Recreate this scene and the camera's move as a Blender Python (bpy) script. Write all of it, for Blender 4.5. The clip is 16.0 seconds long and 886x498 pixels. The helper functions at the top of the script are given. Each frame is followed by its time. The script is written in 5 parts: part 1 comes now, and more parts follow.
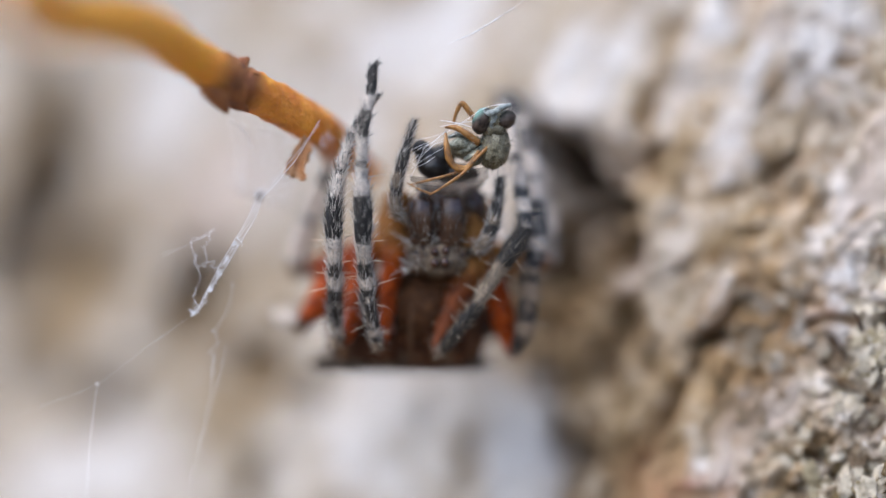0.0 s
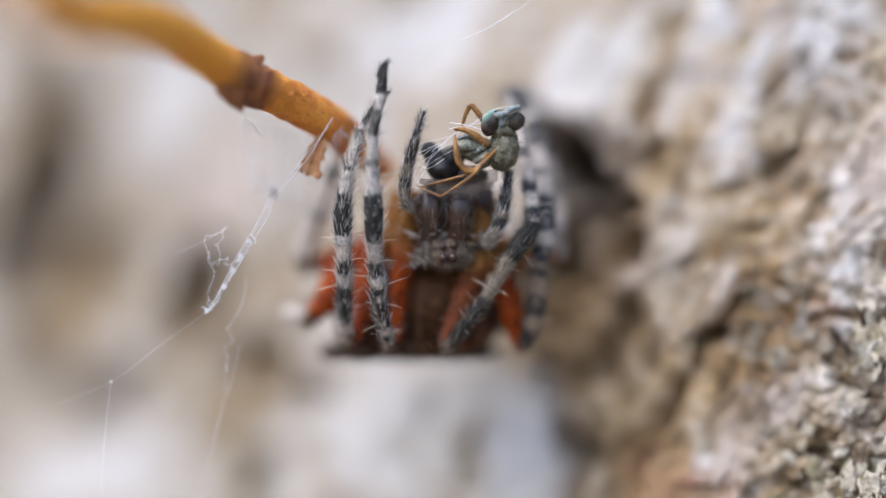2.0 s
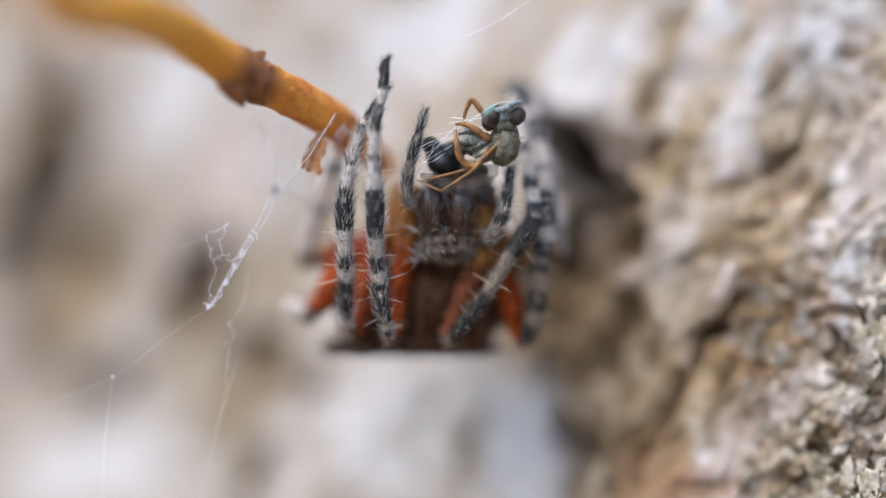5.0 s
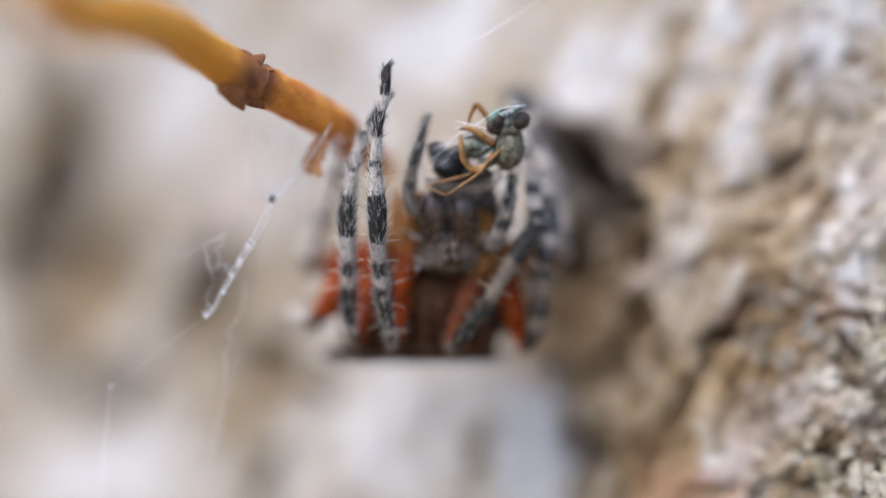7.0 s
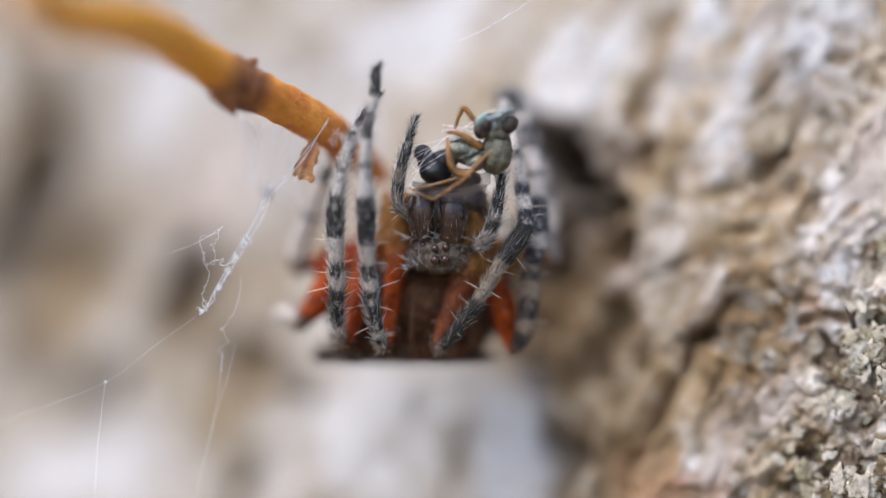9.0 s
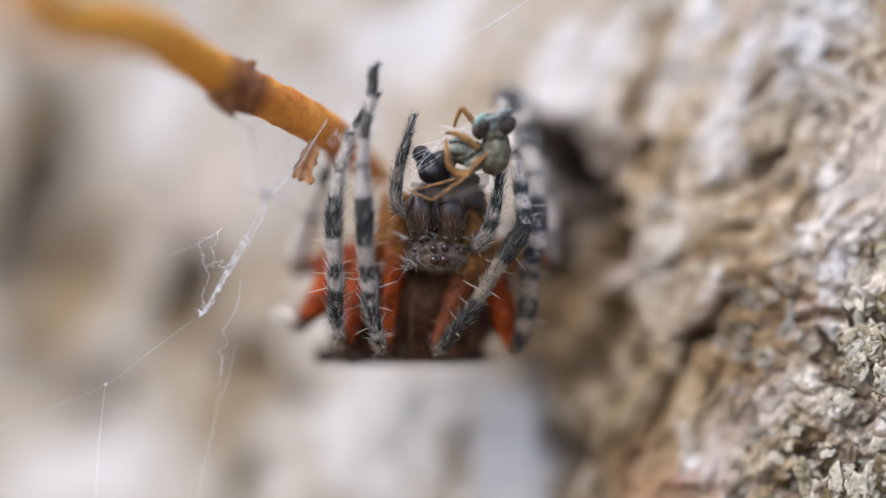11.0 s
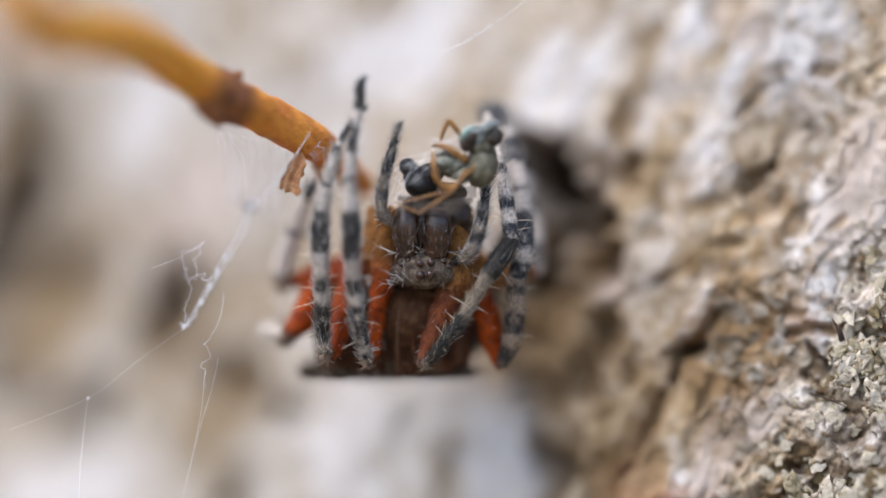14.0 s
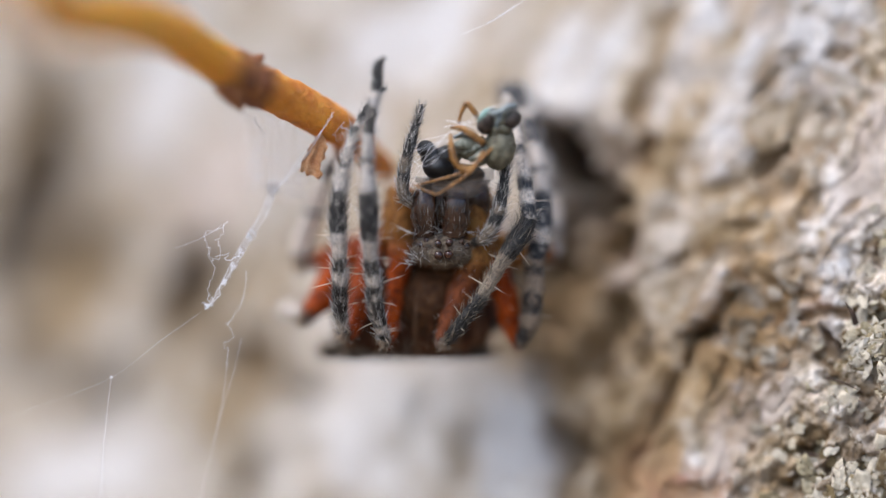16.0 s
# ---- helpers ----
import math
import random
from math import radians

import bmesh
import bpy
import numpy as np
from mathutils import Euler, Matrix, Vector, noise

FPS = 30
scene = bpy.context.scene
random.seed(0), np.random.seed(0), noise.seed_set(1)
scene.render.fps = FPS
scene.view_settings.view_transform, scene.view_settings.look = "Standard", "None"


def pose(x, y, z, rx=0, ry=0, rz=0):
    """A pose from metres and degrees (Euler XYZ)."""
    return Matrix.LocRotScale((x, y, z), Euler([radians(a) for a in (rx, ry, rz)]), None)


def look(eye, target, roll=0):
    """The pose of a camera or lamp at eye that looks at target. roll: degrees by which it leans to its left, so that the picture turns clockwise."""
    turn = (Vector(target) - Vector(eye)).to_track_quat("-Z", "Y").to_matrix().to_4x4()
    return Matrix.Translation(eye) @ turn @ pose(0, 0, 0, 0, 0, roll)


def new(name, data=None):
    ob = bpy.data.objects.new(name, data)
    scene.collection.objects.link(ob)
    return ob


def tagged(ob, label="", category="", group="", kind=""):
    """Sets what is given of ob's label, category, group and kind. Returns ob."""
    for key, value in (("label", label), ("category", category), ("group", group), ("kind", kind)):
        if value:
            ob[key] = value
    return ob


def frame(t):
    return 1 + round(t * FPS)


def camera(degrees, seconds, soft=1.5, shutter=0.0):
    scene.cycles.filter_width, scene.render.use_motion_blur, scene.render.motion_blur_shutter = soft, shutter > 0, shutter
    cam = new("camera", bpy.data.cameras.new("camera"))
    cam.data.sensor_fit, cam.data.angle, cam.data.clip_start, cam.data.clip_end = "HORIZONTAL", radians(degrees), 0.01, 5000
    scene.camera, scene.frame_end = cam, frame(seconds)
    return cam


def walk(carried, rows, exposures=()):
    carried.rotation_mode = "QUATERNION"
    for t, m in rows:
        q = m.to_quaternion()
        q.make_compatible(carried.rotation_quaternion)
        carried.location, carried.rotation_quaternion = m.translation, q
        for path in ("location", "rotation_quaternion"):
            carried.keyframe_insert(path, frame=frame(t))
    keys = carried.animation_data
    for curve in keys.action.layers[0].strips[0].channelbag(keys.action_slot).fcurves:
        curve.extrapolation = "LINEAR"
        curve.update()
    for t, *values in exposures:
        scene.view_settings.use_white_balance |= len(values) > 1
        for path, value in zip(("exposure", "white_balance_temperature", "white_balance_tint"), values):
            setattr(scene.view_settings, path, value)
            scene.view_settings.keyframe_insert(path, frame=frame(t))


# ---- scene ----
# All lengths below are in millimetres; MM turns them into metres.
MM = 0.001

# ---- camera and its walk: a hand-held close-up lens, sharp at about 98 mm ----
cam = camera(14.0, 16.0, soft=1.5)
cam.data.dof.use_dof = True
cam.data.dof.focus_distance = 97.75 * MM
cam.data.dof.aperture_fstop = 8.0

# seconds, x, y, z, yaw, pitch, roll
CAMERA_ROWS = [
    (0, -1.717, -98.200, 0.070, -0.848, 0.052, -0.24),
    (0.5, -1.756, -98.110, 0.058, -1.064, 0.282, -0.00),
    (1, -1.830, -98.150, 0.053, -1.024, 0.152, -0.02),
    (1.5, -1.364, -98.110, 0.015, -0.663, 0.005, -0.03),
    (2, -1.596, -98.110, 0.016, -0.748, 0.034, 0.00),
    (2.5, -1.411, -98.110, 0.012, -0.620, 0.018, -0.12),
    (3, -1.614, -98.130, -0.016, -0.772, 0.025, 0.09),
    (3.5, -1.571, -98.130, 0.004, -0.809, 0.145, 0.11),
    (4, -1.343, -98.090, 0.012, -0.646, 0.057, -0.13),
    (6.5, -1.742, -98.470, 0.048, -0.712, -0.080, -0.34),
    (7, -1.698, -98.630, 0.030, -0.656, 0.049, -0.02),
    (7.5, -1.539, -98.650, 0.056, -0.506, -0.134, -0.38),
    (8, -1.343, -98.090, 0.034, -0.607, 0.026, -0.22),
    (8.5, -0.884, -97.830, 0.002, -0.421, 0.093, -0.21),
    (9, -0.785, -97.780, 0.007, -0.457, 0.035, -0.30),
    (11.5, 0.171, -97.730, 0.025, 0.080, 0.030, 0.08),
    (12, 0.114, -97.700, -0.010, 0.223, -0.121, -0.06),
    (12.5, 0.079, -97.700, -0.036, 0.195, -0.010, 0.12),
    (13, -0.237, -97.650, 0.038, -0.092, -0.038, -0.14),
    (13.5, -0.609, -97.570, 0.028, -0.415, -0.076, -0.12),
    (14, -0.905, -97.430, 0.023, -0.756, 0.268, 0.18),
    (14.5, -0.153, -97.530, 0.027, -0.224, 0.183, -0.06),
    (15, -0.207, -97.680, -0.023, -0.122, 0.027, 0.05),
    (15.5, 0.061, -97.700, -0.002, 0.031, -0.039, -0.11),
    (16, -0.000, -97.700, 0.000, -0.000, -0.000, 0.00),
]
walk(cam, [(t, pose(x * MM, y * MM, z * MM, 90 + pitch, roll, yaw))
           for t, x, y, z, yaw, pitch, roll in CAMERA_ROWS],
     exposures=[(0, 0.86, 5680, 9), (9, 0.86, 5690, 9), (11.5, 0.86, 5800, 9), (16, 0.86, 5800, 9)])

# ---- sky, sun ----
world = bpy.data.worlds.new("overcast_sky")
world.use_nodes = True
scene.world = world
wn = world.node_tree.nodes
sky = wn.new("ShaderNodeTexSky")
sky.sky_type = "NISHITA"
sky.sun_disc = False
sky.sun_elevation = radians(58)
sky.sun_rotation = radians(240)
sky.dust_density = 4.0
world.node_tree.links.new(sky.outputs[0], wn["Background"].inputs[0])
wn["Background"].inputs[1].default_value = 0.15
sun_data = bpy.data.lights.new("sun", "SUN")
sun_data.energy = 0.8
sun_data.angle = radians(75)
sun_data.color = (1.0, 0.95, 0.88)
sun = new("sun", sun_data)
sun.matrix_world = look((-0.75, -0.42, 1.1), (0, 0, 0))


# ---- materials ----
def ramp_node(nt, fac, stops):
    r = nt.nodes.new("ShaderNodeValToRGB")
    el = r.color_ramp.elements
    while len(el) < len(stops):
        el.new(0.5)
    for e, (p, c) in zip(el, stops):
        e.position, e.color = p, (*c, 1)
    nt.links.new(fac, r.inputs[0])
    return r.outputs[0]


def noise_node(nt, vec, scale, detail=4, rough=0.6):
    n = nt.nodes.new("ShaderNodeTexNoise")
    n.inputs["Scale"].default_value = scale
    n.inputs["Detail"].default_value = detail
    n.inputs["Roughness"].default_value = rough
    nt.links.new(vec, n.inputs["Vector"])
    return n.outputs[0]


def mix_node(nt, fac, a, b, mode="MIX"):
    m = nt.nodes.new("ShaderNodeMix")
    m.data_type, m.blend_type = "RGBA", mode
    for sock, v in ((m.inputs[0], fac), (m.inputs[6], a), (m.inputs[7], b)):
        if isinstance(v, (int, float)):
            sock.default_value = v
        elif isinstance(v, tuple):
            sock.default_value = (*v, 1)
        else:
            nt.links.new(v, sock)
    return m.outputs[2]


def math_node(nt, op, a, b=0.0, clamp=False):
    m = nt.nodes.new("ShaderNodeMath")
    m.operation, m.use_clamp = op, clamp
    for sock, v in ((m.inputs[0], a), (m.inputs[1], b)):
        if isinstance(v, (int, float)):
            sock.default_value = v
        else:
            nt.links.new(v, sock)
    return m.outputs[0]


def attr_node(nt, name):
    a = nt.nodes.new("ShaderNodeAttribute")
    a.attribute_name = name
    return a.outputs["Fac"]


def start_material(name, roughness, **kw):
    """A material, its tree, its shader and object coordinates in millimetres."""
    m = bpy.data.materials.new(name)
    m.use_nodes = True
    nt = m.node_tree
    b = nt.nodes["Principled BSDF"]
    b.inputs["Roughness"].default_value = roughness
    for k, v in kw.items():
        b.inputs[k.replace("_", " ")].default_value = v
    tc = nt.nodes.new("ShaderNodeTexCoord")
    vm = nt.nodes.new("ShaderNodeVectorMath")
    vm.operation = "SCALE"
    vm.inputs[3].default_value = 1000
    nt.links.new(tc.outputs["Object"], vm.inputs[0])
    return m, nt, b, vm.outputs[0]


def add_bump(nt, b, height, dist_mm, strength=1.0):
    n = nt.nodes.new("ShaderNodeBump")
    n.inputs["Distance"].default_value = dist_mm * MM
    n.inputs["Strength"].default_value = strength
    nt.links.new(height, n.inputs["Height"])
    nt.links.new(n.outputs[0], b.inputs["Normal"])


def mottled(name, dark, mid, light, scale, roughness, bump=0.02, spread=1.0, **kw):
    """Two-scale mottled skin or tissue."""
    m, nt, b, vec = start_material(name, roughness, **kw)
    broad = noise_node(nt, vec, scale, 5)
    fine = noise_node(nt, vec, scale * 6, 4)
    col = ramp_node(nt, broad, [(0.5 - 0.20 * spread, dark), (0.5, mid), (0.5 + 0.22 * spread, light)])
    col = mix_node(nt, 0.35, col, ramp_node(nt, fine, [(0.35, dark), (0.65, light)]))
    nt.links.new(col, b.inputs["Base Color"])
    add_bump(nt, b, fine, bump)
    return m


def make_bark():
    m, nt, b, vec = start_material("bark", 0.95, Specular_IOR_Level=0.15)
    broad = noise_node(nt, vec, 0.38, 4, 0.6)
    mid = noise_node(nt, vec, 1.3, 6, 0.66)
    fine = noise_node(nt, vec, 7.0, 5, 0.7)
    pale = ramp_node(nt, mid, [(0.31, (0.44, 0.37, 0.29)), (0.42, (0.63, 0.57, 0.51)), (0.54, (0.78, 0.74, 0.71))])
    tan = ramp_node(nt, mid, [(0.34, (0.22, 0.165, 0.095)), (0.47, (0.44, 0.36, 0.26)), (0.62, (0.66, 0.59, 0.50))])
    col = mix_node(nt, ramp_node(nt, broad, [(0.44, (0, 0, 0)), (0.6, (1, 1, 1))]), pale, tan)
    col = mix_node(nt, ramp_node(nt, fine, [(0.57, (0, 0, 0)), (0.74, (0.45, 0.45, 0.45))]), col, (0.27, 0.21, 0.12))
    blot = noise_node(nt, vec, 2.1, 4, 0.6)
    col = mix_node(nt, ramp_node(nt, blot, [(0.53, (0, 0, 0)), (0.66, (0.72, 0.72, 0.72))]), col, ramp_node(nt, broad, [(0.4, (0.29, 0.23, 0.10)), (0.6, (0.31, 0.17, 0.08))]))
    col = mix_node(nt, attr_node(nt, "tan"), col, ramp_node(nt, mid, [(0.32, (0.16, 0.102, 0.045)), (0.5, (0.37, 0.262, 0.142)), (0.66, (0.55, 0.435, 0.30))]))
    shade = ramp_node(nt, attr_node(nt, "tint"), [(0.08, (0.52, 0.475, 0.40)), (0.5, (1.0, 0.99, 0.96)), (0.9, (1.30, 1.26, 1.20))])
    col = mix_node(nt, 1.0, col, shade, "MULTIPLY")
    col = mix_node(nt, attr_node(nt, "white"), col, mix_node(nt, mid, (0.60, 0.565, 0.535), (0.78, 0.74, 0.70)))
    col = mix_node(nt, attr_node(nt, "cream"), col, mix_node(nt, mid, (0.44, 0.35, 0.28), (0.74, 0.64, 0.56)))
    col = mix_node(nt, attr_node(nt, "pink"), col, mix_node(nt, mid, (0.30, 0.115, 0.05), (0.58, 0.33, 0.23)))
    # exposed wood; its near-black end also stands in for shade in hollows
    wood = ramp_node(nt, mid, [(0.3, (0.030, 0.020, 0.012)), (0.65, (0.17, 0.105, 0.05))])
    col = mix_node(nt, attr_node(nt, "bare_shade"), col, wood)
    col = mix_node(nt, attr_node(nt, "rust"), col, mix_node(nt, mid, (0.19, 0.095, 0.03), (0.50, 0.345, 0.185)))
    nt.links.new(col, b.inputs["Base Color"])
    add_bump(nt, b, math_node(nt, "ADD", fine, mid), 0.06)
    return m


def make_lobes():
    m, nt, b, vec = start_material("lichen_crumbs", 0.95, Specular_IOR_Level=0.1)
    g = nt.nodes.new("ShaderNodeNewGeometry")
    info = nt.nodes.new("ShaderNodeObjectInfo")
    each = math_node(nt, "FRACT", math_node(nt, "ADD", g.outputs["Random Per Island"], info.outputs["Random"]))
    col = ramp_node(nt, each,
                    [(0.0, (0.08, 0.048, 0.026)), (0.15, (0.22, 0.165, 0.085)), (0.30, (0.46, 0.39, 0.25)),
                     (0.45, (0.57, 0.495, 0.37)), (1.0, (0.68, 0.61, 0.495))])
    fine = noise_node(nt, vec, 9, 4)
    col = mix_node(nt, ramp_node(nt, fine, [(0.5, (0, 0, 0)), (0.68, (0.6, 0.6, 0.6))]), col, (0.32, 0.26, 0.16))
    nt.links.new(col, b.inputs["Base Color"])
    add_bump(nt, b, fine, 0.05)
    return m


def make_banded(name, dark, pale, edge=0.25, spotty=0.7):
    """Leg skin: pale with dark rings, the ring's place in the mesh's own 'band' values."""
    m, nt, b, vec = start_material(name, 0.6, Specular_IOR_Level=0.2)
    fine = noise_node(nt, vec, 7, 5, 0.7)
    patch = noise_node(nt, vec, 3.2, 3, 0.6)
    f = math_node(nt, "ADD", math_node(nt, "MULTIPLY", attr_node(nt, "band"), 0.95), math_node(nt, "MULTIPLY", math_node(nt, "SUBTRACT", fine, 0.5), 1.5))
    f = math_node(nt, "ADD", f, math_node(nt, "MULTIPLY", math_node(nt, "SUBTRACT", patch, 0.5), spotty))
    col = ramp_node(nt, f, [(0.5 - edge, pale), (0.5 + edge, dark)])
    speck = ramp_node(nt, noise_node(nt, vec, 13, 3, 0.7), [(0.36, (0.50, 0.48, 0.46)), (0.5, (0.95, 0.95, 0.95)), (0.66, (1.35, 1.32, 1.28))])
    col = mix_node(nt, 1.0, col, speck, "MULTIPLY")
    col = mix_node(nt, ramp_node(nt, noise_node(nt, vec, 22, 3), [(0.5, (0, 0, 0)), (0.72, (0.3, 0.3, 0.3))]), col, (0.20, 0.17, 0.14))
    nt.links.new(col, b.inputs["Base Color"])
    add_bump(nt, b, fine, 0.03)
    return m


def make_bristle(name, pale):
    m, nt, b, vec = start_material(name, 0.4)
    col = mix_node(nt, attr_node(nt, "band"), pale, (0.018, 0.0175, 0.018))
    nt.links.new(col, b.inputs["Base Color"])
    b.inputs["Specular IOR Level"].default_value = 0.6
    return m


def make_femur(name, deep, bright):
    m, nt, b, vec = start_material(name, 0.5)
    n = noise_node(nt, vec, 2.5, 4)
    orange = ramp_node(nt, n, [(0.3, deep), (0.7, bright)])
    ochre = ramp_node(nt, n, [(0.3, (0.17, 0.066, 0.016)), (0.7, (0.40, 0.185, 0.050))])
    t = attr_node(nt, "band")
    col = mix_node(nt, math_node(nt, "MINIMUM", t, 1.0), ochre, orange)
    col = mix_node(nt, math_node(nt, "SUBTRACT", t, 1.0, True), col, (0.035, 0.022, 0.016))
    b.inputs["Specular IOR Level"].default_value = 0.1
    col = mix_node(nt, ramp_node(nt, noise_node(nt, vec, 8, 3), [(0.5, (0, 0, 0)), (0.68, (0.75, 0.75, 0.75))]), col, (0.05, 0.022, 0.012))
    nt.links.new(col, b.inputs["Base Color"])
    add_bump(nt, b, n, 0.03)
    return m


def make_abdomen():
    m, nt, b, vec = start_material("abdomen_skin", 0.6, Specular_IOR_Level=0.15)
    n = noise_node(nt, vec, 2.2, 5)
    col = ramp_node(nt, n, [(0.3, (0.014, 0.005, 0.002)), (0.52, (0.062, 0.022, 0.008)), (0.76, (0.20, 0.075, 0.026))])
    col = mix_node(nt, attr_node(nt, "band"), col, (0.17, 0.10, 0.055))
    nt.links.new(col, b.inputs["Base Color"])
    add_bump(nt, b, n, 0.06)
    return m


def make_stem():
    m, nt, b, vec = start_material("stem_skin", 0.55, Subsurface_Weight=0.4)
    b.inputs["Subsurface Radius"].default_value = (0.5 * MM, 0.2 * MM, 0.05 * MM)
    b.inputs["Subsurface Scale"].default_value = 1.0
    n = noise_node(nt, vec, 1.4, 5)
    fine = noise_node(nt, vec, 9, 4)
    gold = ramp_node(nt, n, [(0.3, (0.90, 0.355, 0.012)), (0.7, (0.98, 0.49, 0.035))])
    red = ramp_node(nt, n, [(0.3, (0.56, 0.155, 0.012)), (0.68, (0.92, 0.39, 0.045))])
    t = attr_node(nt, "band")
    col = mix_node(nt, math_node(nt, "MINIMUM", t, 1.0), gold, red)
    dusk = math_node(nt, "MULTIPLY", math_node(nt, "SUBTRACT", t, 1.0, True), math_node(nt, "ADD", n, 0.35, True))
    col = mix_node(nt, dusk, col, (0.10, 0.028, 0.014))
    col = mix_node(nt, ramp_node(nt, fine, [(0.56, (0, 0, 0)), (0.74, (0.3, 0.3, 0.3))]), col, (0.30, 0.08, 0.01))
    nt.links.new(col, b.inputs["Base Color"])
    add_bump(nt, b, math_node(nt, "ADD", fine, noise_node(nt, vec, 4, 3)), 0.10)
    return m


def make_fly_eye():
    m, nt, b, vec = start_material("fly_eye", 0.4, Specular_IOR_Level=0.3)
    v = nt.nodes.new("ShaderNodeTexVoronoi")
    v.inputs["Scale"].default_value = 28
    nt.links.new(vec, v.inputs["Vector"])
    n = noise_node(nt, vec, 5, 3)
    col = mix_node(nt, attr_node(nt, "band"), ramp_node(nt, n, [(0.38, (0.022, 0.015, 0.012)), (0.62, (0.085, 0.062, 0.048))]), (0.17, 0.33, 0.28))
    nt.links.new(col, b.inputs["Base Color"])
    add_bump(nt, b, v.outputs["Distance"], 0.012)
    return m


def make_wing():
    m, nt, b, vec = start_material("wing_membrane", 0.35, IOR=1.2, Specular_IOR_Level=0.25)
    n = noise_node(nt, vec, 2.0, 3)
    nt.links.new(ramp_node(nt, n, [(0.3, (0.12, 0.085, 0.06)), (0.7, (0.32, 0.26, 0.21))]), b.inputs["Base Color"])
    b.inputs["Alpha"].default_value = 0.28
    return m


def make_silk():
    m, nt, b, vec = start_material("silk", 0.3, Sheen_Weight=1.0)
    b.inputs["Base Color"].default_value = (0.95, 0.95, 0.97, 1)
    b.inputs["Alpha"].default_value = 0.95
    return m


BARK = make_bark()
LOBES = make_lobes()
LEG = make_banded("leg_skin", (0.026, 0.025, 0.025), (0.67, 0.605, 0.54))
LEG_SPOTTED = make_banded("leg_skin_spotted", (0.026, 0.022, 0.019), (0.56, 0.475, 0.39), 0.3, 2.2)
LEG_TAN = make_banded("leg_skin_tan", (0.024, 0.023, 0.022), (0.27, 0.215, 0.16), 0.4)
LEG_DULL = make_banded("leg_skin_dull", (0.040, 0.034, 0.030), (0.31, 0.225, 0.155), 0.4, 2.2)
LEG_GREY = make_banded("leg_skin_grey", (0.034, 0.038, 0.045), (0.64, 0.56, 0.48), 0.3, 1.5)
BRISTLE = make_bristle("bristle", (0.84, 0.78, 0.70))
BRISTLE_TAN = make_bristle("bristle_tan", (0.46, 0.37, 0.26))
SPINE = make_bristle("spine", (0.72, 0.60, 0.44))
FEMUR = make_femur("femur_skin", (0.14, 0.016, 0.002), (0.46, 0.080, 0.005))
FEMUR_BROWN = make_femur("femur_skin_brown", (0.075, 0.017, 0.006), (0.25, 0.072, 0.024))
ABDOMEN = make_abdomen()
CARAPACE = mottled("carapace_skin", (0.016, 0.006, 0.002), (0.062, 0.023, 0.008), (0.17, 0.080, 0.032), 3.5, 0.6, Specular_IOR_Level=0.15)
EYE_FIELD = mottled("eye_field_skin", (0.024, 0.013, 0.007), (0.12, 0.074, 0.040), (0.38, 0.295, 0.20), 4.0, 0.7, 0.04, spread=0.7)
CHELICERA = mottled("chelicera_skin", (0.016, 0.008, 0.005), (0.045, 0.020, 0.011), (0.13, 0.065, 0.035), 3.0, 0.2, 0.01, Coat_Weight=0.5)
RIM = mottled("rim_skin", (0.018, 0.013, 0.010), (0.080, 0.058, 0.044), (0.28, 0.22, 0.17), 4.5, 0.75, 0.05, Specular_IOR_Level=0.15)
EYE = mottled("eye_lens", (0.014, 0.005, 0.003), (0.045, 0.014, 0.007), (0.09, 0.032, 0.014), 5.0, 0.12, 0.003, Coat_Weight=0.6)
BLACK = mottled("black_cuticle", (0.004, 0.004, 0.005), (0.008, 0.007, 0.007), (0.014, 0.012, 0.011), 3.0, 0.42, 0.003)
STEM = make_stem()
NODE = mottled("node_tissue", (0.11, 0.027, 0.010), (0.22, 0.068, 0.020), (0.46, 0.18, 0.045), 1.6, 0.6, 0.05)
FLAKE = mottled("dry_tissue", (0.40, 0.13, 0.03), (0.66, 0.31, 0.11), (0.80, 0.54, 0.32), 3.0, 0.6, 0.05)
FLY_EYE = make_fly_eye()
FLY_SKIN = mottled("fly_thorax_skin", (0.030, 0.024, 0.012), (0.135, 0.118, 0.066), (0.37, 0.335, 0.225), 4.0, 0.45, 0.02, spread=0.7)
FLY_GREEN = mottled("fly_green_skin", (0.03, 0.028, 0.014), (0.18, 0.195, 0.135), (0.60, 0.62, 0.52), 7.0, 0.35, 0.03, spread=0.6)
FLY_FACE = mottled("fly_face_skin", (0.05, 0.06, 0.055), (0.21, 0.25, 0.24), (0.56, 0.61, 0.60), 7.0, 0.4, 0.02, spread=0.6)
FLY_LEG = mottled("fly_leg_skin", (0.05, 0.018, 0.004), (0.31, 0.13, 0.024), (0.54, 0.29, 0.08), 5.0, 0.35, 0.01)
WING = make_wing()
SPLINTER = mottled("splinter_wood", (0.020, 0.013, 0.010), (0.06, 0.035, 0.022), (0.16, 0.10, 0.06), 4.0, 0.8, 0.03)
LITTER = mottled("leaf_litter", (0.05, 0.035, 0.02), (0.13, 0.09, 0.05), (0.24, 0.18, 0.11), 0.012, 0.9, 3.0)
SILK = make_silk()


# ---- mesh helpers ----
ORIGINS = {}


